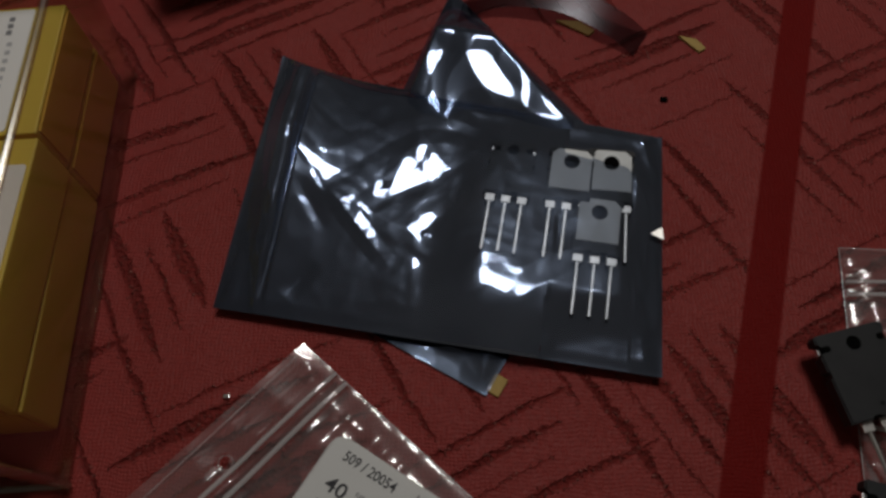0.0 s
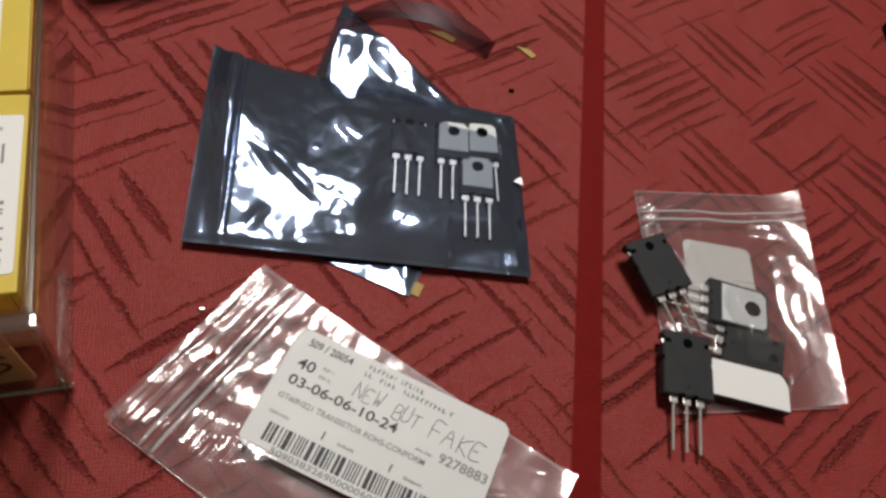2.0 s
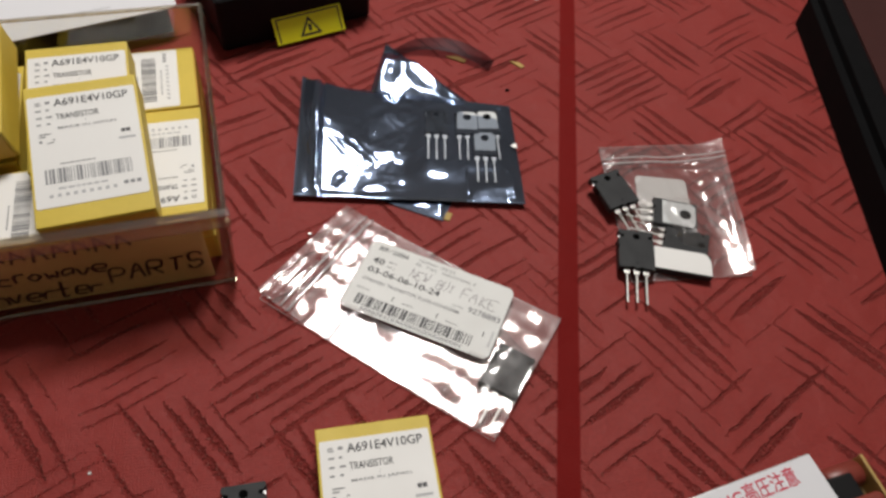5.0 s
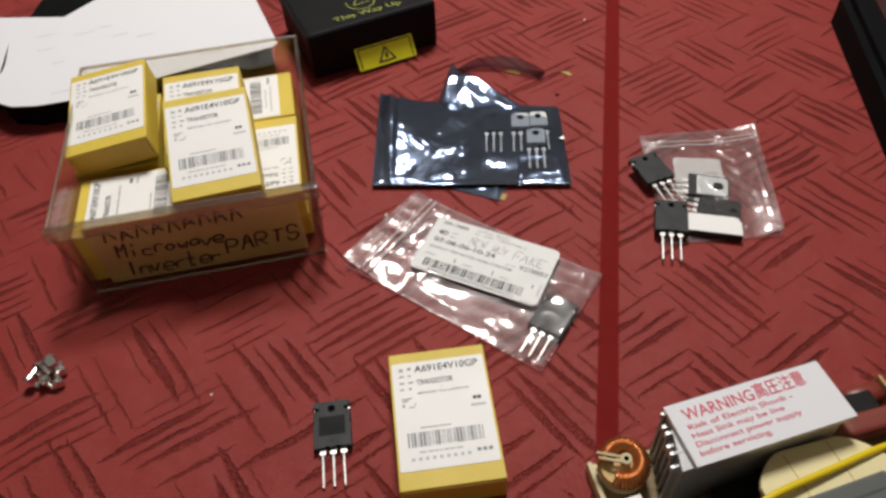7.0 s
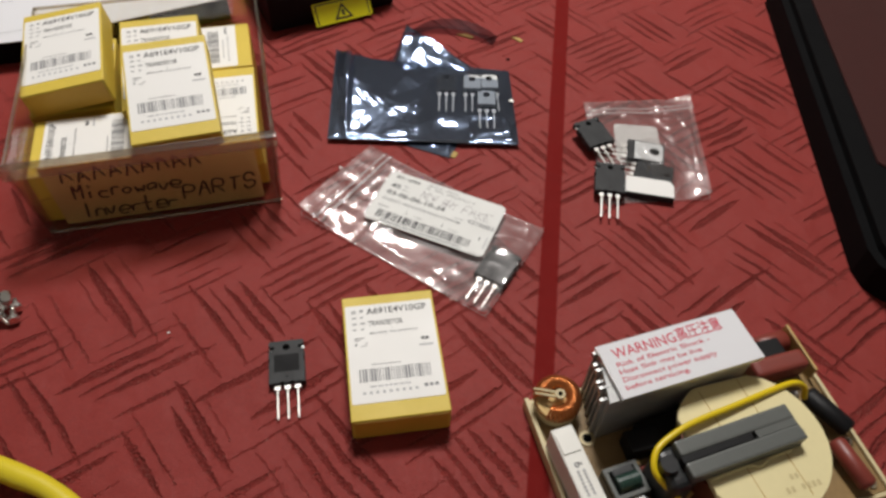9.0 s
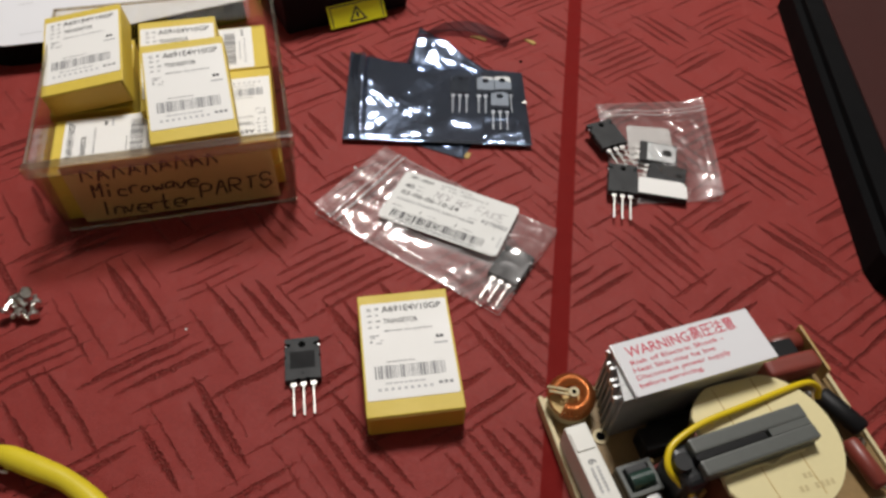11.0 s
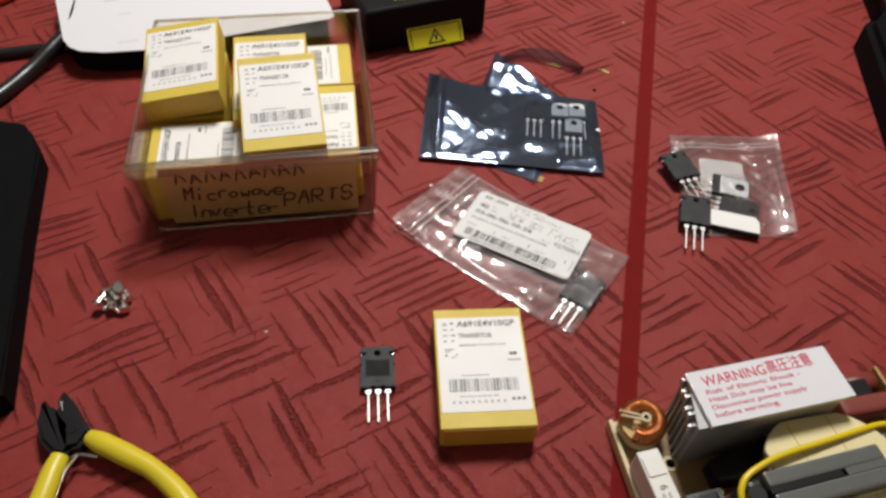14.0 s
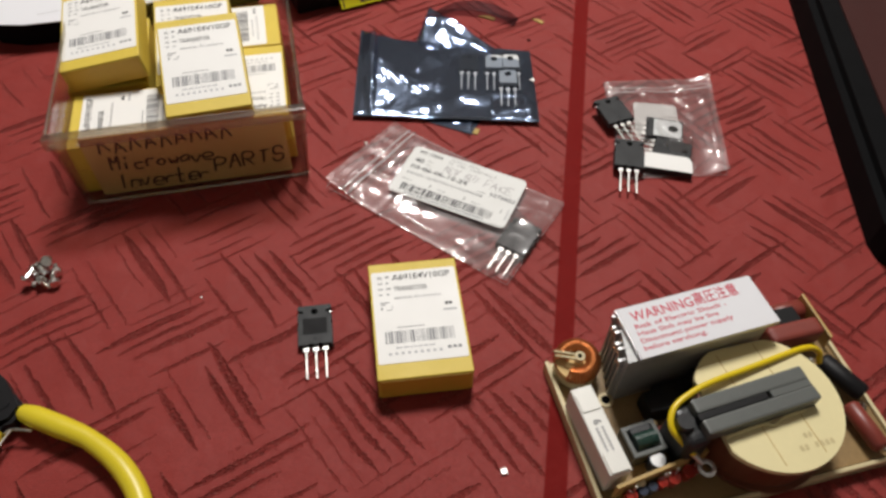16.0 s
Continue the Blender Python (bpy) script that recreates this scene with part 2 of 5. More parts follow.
SHEET = material("white_sheet", (0.70, 0.70, 0.73), 0.7, var=0.12, scale=20, bump=0.1, dark=0.9)
INK = material("black_ink", (0.035, 0.035, 0.04), 0.6)
INK_GREY = material("faded_ink", (0.22, 0.22, 0.23), 0.6)
INK_PALE = material("pale_ink", (0.45, 0.45, 0.46), 0.6)
INK_RED = material("red_ink", (0.55, 0.06, 0.10), 0.6)
INK_PEN = material("pen_ink", (0.13, 0.10, 0.13), 0.6)
INK_TAN = material("tan_print", (0.56, 0.47, 0.25), 0.6)
MARKER = material("marker_ink", (0.055, 0.042, 0.028), 0.45)
BLACK_MATTE = material("matte_black_case", (0.004, 0.004, 0.0045), 0.75, spec=0.08, var=0.3, scale=60)
EPOXY = material("black_epoxy", (0.021, 0.022, 0.024), 0.55, spec=0.32, var=0.5, scale=150, bump=0.25, bump_scale=2500, dark=0.5)
EPOXY_PANEL = material("black_epoxy_panel", (0.009, 0.009, 0.010), 0.6, spec=0.15, var=0.4, scale=150, bump=0.2, bump_scale=2500)
TINNED = material("tinned_lead", (0.66, 0.65, 0.62), 0.42, metal=1.0, var=0.3, scale=300, bump=0.1)
TAB = material("nickel_tab", (0.62, 0.64, 0.64), 0.5, metal=0.1, var=0.3, scale=150, bump=0.1)
HOLE = material("dark_hole", (0.003, 0.003, 0.003), 0.9, spec=0.02)
BLACK_PLASTIC = material("black_plastic", (0.008, 0.008, 0.009), 0.5, spec=0.22, var=0.4, scale=60, bump=0.15, bump_scale=2000)
BLACK_SATIN = material("black_card", (0.006, 0.006, 0.007), 0.5, spec=0.14, var=0.4, scale=40, bump=0.08)
BLACK_RUBBER = material("black_rubber", (0.012, 0.013, 0.015), 0.33, var=0.4, scale=60, bump=0.1)
LID = material("glossy_dark_lid", (0.050, 0.017, 0.016), 0.35, spec=0.3, var=0.3, scale=15, bump=0.02)
STICKER = material("yellow_sticker", (0.93, 0.92, 0.02), 0.30, var=0.25, scale=60, dark=0.7)
LIME = material("lime_print", (0.24, 0.27, 0.03), 0.5)
KRAFT = material("kraft_card", (0.70, 0.49, 0.20), 0.7, var=0.5, scale=30, bump=0.2, dark=0.65)
CREAM = material("cream_plastic", (0.62, 0.52, 0.30), 0.5, var=0.3, scale=40, bump=0.08, dark=0.75)
PAPER_BOBBIN = material("cream_bobbin", (0.74, 0.65, 0.36), 0.5, var=0.3, scale=40, bump=0.1, dark=0.8)
BOARD = material("brown_board", (0.30, 0.19, 0.075), 0.5, var=0.6, scale=50, bump=0.15, dark=0.5)
BOARD_EDGE = material("amber_board", (0.50, 0.33, 0.11), 0.45, var=0.5, scale=50, dark=0.6)
ALU = material("aluminium", (0.62, 0.62, 0.62), 0.35, metal=1.0, var=0.3, scale=80, bump=0.1)
ALU_DULL = material("dull_aluminium", (0.42, 0.42, 0.42), 0.48, metal=0.45, var=0.4, scale=80, bump=0.1)
COPPER = material("copper_wire", (0.62, 0.22, 0.07), 0.3, metal=0.85, var=0.4, scale=200, dark=0.5)
FERRITE = material("grey_ferrite", (0.115, 0.122, 0.115), 0.35, var=0.4, scale=60, bump=0.1)
FERRITE_GREEN = material("green_ferrite", (0.018, 0.045, 0.035), 0.28, var=0.4, scale=90)
WINDING = material("winding_tape", (0.16, 0.05, 0.025), 0.4, var=0.5, scale=60, bump=0.1)
CAP_WHITE = material("white_resin_case", (0.74, 0.73, 0.68), 0.4, var=0.15, scale=60, bump=0.05, dark=0.85)
CAP_RED = material("red_dipped_resin", (0.22, 0.040, 0.028), 0.42, var=0.5, scale=90, coat=0.05, bump=0.1)
CAP_BRIGHT = material("glossy_red_resin", (0.36, 0.028, 0.018), 0.25, var=0.4, scale=90, coat=0.3, bump=0.05)
CAP_BLUE = material("blue_grey_sleeve", (0.045, 0.055, 0.085), 0.3, var=0.3, scale=90)
WIRE_YELLOW = material("yellow_wire", (0.72, 0.53, 0.01), 0.32, var=0.2, scale=90, dark=0.75)
GRIP_YELLOW = material("yellow_grip", (0.70, 0.56, 0.025), 0.36, var=0.3, scale=60, bump=0.06, dark=0.75)
STEEL_BLACK = material("blackened_steel", (0.018, 0.018, 0.02), 0.38, metal=0.5, var=0.4, scale=120, bump=0.1)
STEEL = material("bright_steel", (0.78, 0.77, 0.74), 0.24, metal=1.0, var=0.3, scale=250, bump=0.1)
ORANGE = material("orange_plastic", (0.65, 0.10, 0.015), 0.35, var=0.2, scale=40)
LEAF = material("dry_ochre_scrap", (0.45, 0.30, 0.08), 0.7, var=0.4, scale=200)
BRASSY = material("brassy_parts", (0.30, 0.25, 0.07), 0.35, metal=0.6, var=0.9, scale=350, bump=0.8, bump_scale=400, dark=0.15)
CLEAR = film("clear_polybag", (0.96, 0.95, 0.95), (1, 0.97, 0.97), 0.080, 0.06, crumple=0.03, crumple_scale=160, milk=0.03, haze=0.28)
ZIPPER = film("milky_zip_profile", (0.95, 0.94, 0.94), (1, 0.98, 0.98), 0.14, 0.12, milk=0.34)
SHIELD = film("metallised_shielding_film", (0.72, 0.75, 0.80), (0.50, 0.63, 0.90), 0.18, 0.085, crumple=0.05, crumple_scale=60, haze=0.14)
SHIELD_BACK = material("metallised_film_inside", (0.012, 0.015, 0.026), 0.5, spec=0.3, var=0.4, scale=40)
SHIELD_CUT = film("metallised_film_strip", (0.40, 0.36, 0.40), (0.45, 0.45, 0.5), 0.10, 0.16)
ACRYLIC = film("clear_styrene", (0.95, 0.94, 0.91), (1, 1, 1), 0.05, 0.05)
ACRYLIC_EDGE = film("clear_styrene_edge", (0.78, 0.74, 0.66), (1, 1, 0.97), 0.20, 0.2)


# ---- mesh helpers ----
def part(name, bm, mat, parent=None, label="", m=None, smooth=False):
    """Links a bmesh as one mesh object, under a thing or a part."""
    me = bpy.data.meshes.new(name)
    bmesh.ops.recalc_face_normals(bm, faces=bm.faces)
    if smooth:
        for f in bm.faces:
            f.smooth = True
    bm.to_mesh(me)
    bm.free()
    me.materials.append(mat)
    ob = new(name, me)
    if parent is not None:
        ob.parent = parent
    if m is not None:
        ob.matrix_basis = m
    return tagged(ob, label)


def thing(name, label, category, m=None, group="", kind=""):
    ob = new(name)
    ob.empty_display_size = 0.01
    if m is not None:
        ob.matrix_basis = m
    return tagged(ob, label, category, group, kind)


def box(bm, size, at=(0, 0, 0), bevel=0.0, m=None, segs=2):
    """A block with its underside at `at`'s height, centred in plan."""
    sx, sy, sz = size
    t = Matrix.Translation((at[0], at[1], at[2] + sz / 2)) @ Matrix.Diagonal((sx, sy, sz, 1))
    if m is not None:
        t = m @ t
    r = bmesh.ops.create_cube(bm, size=1, matrix=t)
    if bevel:
        es = list({e for v in r["verts"] for e in v.link_edges})
        bmesh.ops.bevel(bm, geom=es, offset=bevel, segments=segs, affect="EDGES", profile=0.6)
    return bm


def blk(size, at=(0, 0, 0), bevel=0.0, m=None, segs=2):
    return box(bmesh.new(), size, at, bevel, m, segs)


def cyl(bm, r, h, m=None, n=20, r2=None):
    """A cylinder from z 0 to h."""
    t = Matrix.Translation((0, 0, h / 2))
    bmesh.ops.create_cone(bm, cap_ends=True, segments=n, radius1=r, radius2=r if r2 is None else r2, depth=h, matrix=(m @ t) if m is not None else t)
    return bm


def outline(pts, z0, z1, bevel=0.0, bm=None):
    """A flat plate with the given outline."""
    bm = bm or bmesh.new()
    low = [bm.verts.new((x, y, z0)) for x, y in pts]
    top = [bm.verts.new((x, y, z1)) for x, y in pts]
    bm.faces.new(low[::-1])
    f = bm.faces.new(top)
    n = len(pts)
    for i in range(n):
        bm.faces.new((low[i], low[(i + 1) % n], top[(i + 1) % n], top[i]))
    if bevel:
        bmesh.ops.bevel(bm, geom=list(f.edges), offset=bevel, segments=2, affect="EDGES")
    return bm


def rounded(w, d, r, n=5, cx=0.0, cy=0.0):
    """Corner points of a rounded rectangle."""
    out = []
    for sx, sy, a0 in ((1, 1, 0), (-1, 1, 90), (-1, -1, 180), (1, -1, 270)):
        for k in range(n + 1):
            a = radians(a0 + 90 * k / n)
            out.append((cx + sx * (w / 2 - r) + r * math.cos(a), cy + sy * (d / 2 - r) + r * math.sin(a)))
    return out


def smooth_path(pts, steps=8):
    """Catmull-Rom points through the given ones."""
    p = [Vector(q) for q in pts]
    p = [2 * p[0] - p[1], *p, 2 * p[-1] - p[-2]]
    out = []
    for i in range(1, len(p) - 2):
        for k in range(steps):
            t = k / steps
            a, b, c, d = p[i - 1 : i + 3]
            out.append(0.5 * ((2 * b) + (c - a) * t + (2 * a - 5 * b + 4 * c - d) * t * t + (3 * b - a - 3 * c + d) * t**3))
    return out + [p[-2]]


def tube(pts, radii, n=10, flat=1.0, bm=None, steps=8):
    """A round or flattened tube swept along a smooth path; flat squeezes its height."""
    bm = bm or bmesh.new()
    path = smooth_path(pts, steps) if steps > 1 else [Vector(q) for q in pts]
    if isinstance(radii, (int, float)):
        radii = [radii, radii]
    rings = []
    for i, q in enumerate(path):
        d = (path[min(i + 1, len(path) - 1)] - path[max(i - 1, 0)]).normalized()
        side = d.cross(Vector((0, 0, 1)))
        side = side.normalized() if side.length > 1e-4 else Vector((1, 0, 0))
        up = side.cross(d)
        s = i / (len(path) - 1) * (len(radii) - 1)
        k = min(int(s), len(radii) - 2)
        r = radii[k] + (radii[k + 1] - radii[k]) * (s - k)
        rings.append([bm.verts.new(q + side * (r * math.cos(2 * math.pi * j / n)) + up * (r * flat * math.sin(2 * math.pi * j / n))) for j in range(n)])
    for a, b in zip(rings, rings[1:]):
        for j in range(n):
            bm.faces.new((a[j], a[(j + 1) % n], b[(j + 1) % n], b[j]))
    bm.faces.new(rings[0][::-1])
    bm.faces.new(rings[-1])
    return bm


def sheet(corners, nx, ny, height, bm=None):
    """A grid over four corners (counter-clockwise from the near left), raised by height(u, v, x, y)."""
    bm = bm or bmesh.new()
    a, b, c, d = (Vector((*q[:2], 0)) for q in corners)
    rows = []
    for j in range(ny + 1):
        v = j / ny
        row = []
        for i in range(nx + 1):
            u = i / nx
            q = (a * (1 - u) + b * u) * (1 - v) + (d * (1 - u) + c * u) * v
            row.append(bm.verts.new((q.x, q.y, height(u, v, q.x, q.y))))
        rows.append(row)
    for j in range(ny):
        for i in range(nx):
            bm.faces.new((rows[j][i], rows[j][i + 1], rows[j + 1][i + 1], rows[j + 1][i]))
    return bm


TEXTS = {}


def text(body, size, at, mat, parent, rot=0.0, width=None, align="LEFT", name="print", m=None, shear=0.0, depth=0.00004):
    """Printed or written words, lying in the plane of their label. size is the height of the capitals."""
    key = (body, align, shear)
    if key not in TEXTS:
        cu = bpy.data.curves.new("print", "FONT")
        cu.body, cu.size, cu.align_x, cu.shear, cu.resolution_u, cu.offset = body, 1.0, align, shear, 3, 0.012
        ob = bpy.data.objects.new("print", cu)
        scene.collection.objects.link(ob)
        bpy.context.view_layer.update()
        TEXTS[key] = bpy.data.meshes.new_from_object(ob.evaluated_get(bpy.context.evaluated_depsgraph_get()))
        bpy.data.objects.remove(ob)
        bpy.data.curves.remove(cu)
    me = TEXTS[key].copy()
    me.materials.clear()
    me.materials.append(mat)
    xs = [v.co.x for v in me.vertices]
    k = size / 0.7
    kx = width / (max(xs) - min(xs)) if width else k
    me.transform((m or Matrix.Identity(4)) @ Matrix.Translation(at) @ Matrix.Rotation(radians(rot), 4, "Z") @ Matrix.Diagonal((kx, k, 1, 1)))
    ob = new(name, me)
    ob.parent = parent
    return ob


def bars(rects, z, mat, parent, name="fine_print", m=None):
    """Flat bars (x, y, width, height) that stand for print too small to read, or a barcode."""
    bm = bmesh.new()
    for x, y, w, h in rects:
        vs = [bm.verts.new((m or Matrix.Identity(4)) @ Vector(q)) for q in ((x, y, z), (x + w, y, z), (x + w, y + h, z), (x, y + h, z))]
        bm.faces.new(vs)
    return tagged(part(name, bm, mat, parent), kind="stuff")


def barcode(x, y, w, h, seed, unit=0.0005):
    rnd = random.Random(seed)
    out, q = [], x
    while q < x + w - unit * 3:
        b = unit * rnd.choice((1, 1, 1, 2, 3))
        out.append((q, y, b, h))
        q += b + unit * rnd.choice((1, 1, 2))
    return out


STROKES = {
    "N": ("00 01", "01 20", "20 21"), "E": ("20 00 01 21", "0m 1m"), "W": ("01 h0 1m k0 21",), "B": ("00 01 k1 2n 1m 0m", "1m 2m 20 00"),
    "U": ("01 0q h0 k0 2q 21",), "T": ("01 21", "11 10"), "F": ("00 01 21", "0m km"), "A": ("00 11 20", "hm km"), "K": ("00 01", "21 0m 20"),
    "P": ("00 01 k1 2n km 0m",), "R": ("00 01 k1 2n km 0m", "hm 20"), "S": ("2n k1 h1 0n hm km 2q k0 h0 0q",), "M": ("00 01 1m 21 20",), "I": ("10 11",),
    "i": ("10 1m", "1n 11"), "c": ("2m hm 0q h0 20",), "r": ("00 0m", "0q hm 2m"), "o": ("1m 0q 10 2q 1m",), "w": ("0m h0 1q k0 2m",), "a": ("2m hm 0q h0 2q", "2m 20"),
    "v": ("0m 10 2m",), "e": ("0q 2q 2m hm 0q h0 20",), "n": ("00 0m", "0q hm km 2q 20"), "t": ("11 10 20", "0m 2m"), " ": (),
}
GRID_X, GRID_Y = {"0": 0.0, "h": 0.25, "1": 0.5, "k": 0.75, "2": 1.0}, {"0": 0.0, "q": 0.25, "m": 0.5, "n": 0.78, "1": 1.0}


def handwriting(words, x, y, size, width, pen, mat, parent, z, seed, name="handwriting", slope=0.0):
    """Words written in single pen strokes, a little unsteady."""
    rnd = random.Random(seed)
    bm = bmesh.new()
    step = width / len(words)
    for k, ch in enumerate(words):
        jx, jy, s = rnd.uniform(-0.08, 0.08) * step, rnd.uniform(-0.08, 0.08) * size, size * rnd.uniform(0.88, 1.1)
        for line in STROKES[ch]:
            pts = [Vector((x + step * k + jx + GRID_X[q[0]] * step * 0.74 + GRID_Y[q[1]] * size * 0.12 + rnd.uniform(-0.03, 0.03) * size, y + slope * step * k + jy + GRID_Y[q[1]] * s + rnd.uniform(-0.03, 0.03) * size, z)) for q in line.split()]
            tube(pts, pen, 5, 0.15, bm, 4 if len(pts) > 2 else 1)
    return tagged(part(name, bm, mat, parent), kind="stuff")


def letters(x, y, w, h, seed):
    """One line of letter-sized bars."""
    rnd = random.Random(seed)
    out, q = [], x
    while q < x + w:
        s = h * rnd.choice((0.55, 0.7, 0.7, 0.35))
        if rnd.random() > 0.12:
            out.append((q, y, s * 0.45, h))
            out.append((q, y + rnd.choice((0, 0.4, 0.8)) * h, s, h * 0.2))
        q += s + h * 0.35
    return out


def scatter(x, y, w, rows, h, gap, seed, fill=0.8):
    """Rows of word-sized bars."""
    rnd = random.Random(seed)
    out = []
    for k in range(rows):
        q = x
        while q < x + w * (0.6 + 0.4 * rnd.random()):
            s = h * rnd.uniform(1.2, 4)
            out.append((q, y - k * gap, min(s, x + w - q) if x + w - q > h else h, h))
            q += s + h * 0.7
    return out


# ---- room and table ----
def slab(name, size, at, mat, label, category):
    return tagged(part(name, blk(size, at), mat), label, category, kind="structure")


# unseen room added round the table; pale walls and floor bounce light into shadows
slab("floor", (4.4, 4.4, 0.1), (0, 0, -0.86), FLOOR, "unseen pale floor under the table that bounces light", "floor")
slab("ceiling", (4.4, 4.4, 0.1), (0, 0, 1.65), CEILING, "plain white painted ceiling", "ceiling")
slab("wall_north", (4.2, 0.1, 2.41), (0, 2.15, -0.76), WALL, "unseen pale wall that bounces light onto the table", "wall")
slab("wall_south", (4.2, 0.1, 2.41), (0, -2.15, -0.76), WALL, "unseen pale wall that bounces light onto the table", "wall")
slab("wall_east", (0.1, 4.4, 2.41), (2.15, 0, -0.76), WALL, "unseen pale wall that bounces light onto the table", "wall")
slab("wall_west", (0.1, 4.4, 2.41), (-2.15, 0, -0.76), WALL, "unseen pale wall that bounces light onto the table", "wall")

table = thing("table", "plain wooden table under the red cloth", "table", pose(0, 0, -0.76))
part("tabletop", blk((1.5, 1.1, 0.028), (0, 0.1, 0.731)), TABLE_WOOD, table)
for lx in (-0.68, 0.68):
    for ly in (-0.38, 0.58):
        part("leg", blk((0.06, 0.06, 0.731), (lx, ly, 0), 0.004), TABLE_WOOD, table)

cloth = bmesh.new()
sheet(((-0.76, -0.46), (0.76, -0.46), (0.76, 0.66), (-0.76, 0.66)), 4, 4, lambda u, v, x, y: 0.0, cloth)
rim = [e for e in cloth.edges if e.is_boundary]
ext = bmesh.ops.extrude_edge_only(cloth, edges=rim)
for v in ext["geom"]:
    if isinstance(v, bmesh.types.BMVert):
        v.co.z = -0.2
cloth_ob = part("tablecloth", cloth, CLOTH)
tagged(cloth_ob, "red damask tablecloth with a rough basket pattern and darker band", "tablecloth")

lamp = thing("ceiling_lamp", "round white ceiling lamp shade on a thin rod", "lamp", pose(LAMP.x, LAMP.y, LAMP.z + 0.09))
part("shade", cyl(bmesh.new(), 0.23, 0.03, n=40), CEILING, lamp)
part("rod", cyl(bmesh.new(), 0.008, 1.65 - LAMP.z - 0.12, pose(0, 0, 0.03), 12), ALU, lamp)


# ---- yellow transistor cartons ----
CW, CL, CT = 0.051, 0.076, 0.0188


def carton(m, label, faded=False, turned=False, group="yellow cartons"):
    """A flat yellow carton with a wide white printed label on top; origin in the middle of its underside."""
    c = thing("carton", label, "carton", m, group)
    part("carton_body", blk((CW, CL, CT), (0, 0, 0), 0.0006), CARTON, c)
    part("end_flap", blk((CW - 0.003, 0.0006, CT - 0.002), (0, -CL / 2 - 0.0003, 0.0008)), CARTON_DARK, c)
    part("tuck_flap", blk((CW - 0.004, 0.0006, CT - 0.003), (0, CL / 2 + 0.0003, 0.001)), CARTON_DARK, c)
    z = CT + 0.00025
    lw, lh, ly = 0.0485, 0.0605, 0.0015
    lab = part("label_sheet", outline(rounded(lw, lh, 0.001, 2, 0, ly), CT - 0.0001, z), PAPER, c, "white printed paper label")
    z += 0.00012
    top = ly + lh / 2
    left = -lw / 2
    ink = INK_GREY if faded else INK
    text("A691E4V10GP", 0.0040, (left + 0.0118, top - 0.0064, z), ink, lab, width=0.0335)
    text("TRANSISTOR", 0.0032, (left + 0.0122, top - 0.0141, z), INK, lab, width=0.019)
    text("MADE IN JAPAN", 0.0012, (left + 0.0122, top - 0.0195, z), INK_GREY, lab, width=0.026)
    text("1", 0.0012, (left + 0.0245, top - 0.0168, z), INK_GREY, lab)
    small = [(left + 0.0035, top - 0.004, 0.0022, 0.0006), (left + 0.0035, top - 0.0052, 0.0026, 0.0006), (left + 0.008, top - 0.0046, 0.002, 0.0014)]
    for k, y in enumerate((0.0086, 0.0126, 0.0164)):
        small += [(left + 0.0035, top - y, 0.0025 - 0.0005 * (k == 2), 0.0008), (left + 0.008, top - y, 0.0026 if k == 1 else 0.0015, 0.0009)]
    small += [(left + 0.004, top - 0.0218, 0.0052, 0.0006), (left + 0.004, top - 0.0232, 0.0030, 0.0006), (left + 0.004, top - 0.0262, 0.0012, 0.0014), (left + 0.0072, top - 0.0268, 0.0030, 0.0005), (left + 0.0098, top - 0.0252, 0.0012, 0.0006)]
    small += scatter(left + 0.012, top - 0.0388, 0.017, 1, 0.0006, 0.001, 6)
    bars(small, z, INK_GREY, lab)
    bars([(left + 0.040, top - 0.0262, 0.0018, 0.0019), (left + 0.0422, top - 0.0262, 0.0018, 0.0019)], z, ink, lab)
    bars([(left + 0.0385, top - 0.0300, 0.0075, 0.0012)], z, INK_PALE, lab)
    bars(barcode(left + 0.005, top - 0.0485, 0.0385, 0.0078, 11, 0.00042), z, INK_GREY, lab, "barcode")
    bars(scatter(left + 0.010, top - 0.0518, 0.030, 1, 0.0009, 0.002, 8), z, INK_PALE, lab)
    bars([(left + 0.006 + 0.0034 * k, top - 0.0556, 0.0016, 0.0016) for k in range(9)], z, INK_PALE, lab)
    bars([(left + 0.038 + 0.0028 * k, top - 0.0545, 0.0019, 0.0018) for k in range(3)], z, INK_GREY, lab)
    return c


carton(pose(-0.0497, -0.0937, 0, 0, 0, 0.4), "yellow carton with white printed label on the red cloth", group="yellow cartons")


# ---- clear box of cartons ----
BOX = pose(-0.2528, 0.0286, 0.0, 0, 0, 5.1)


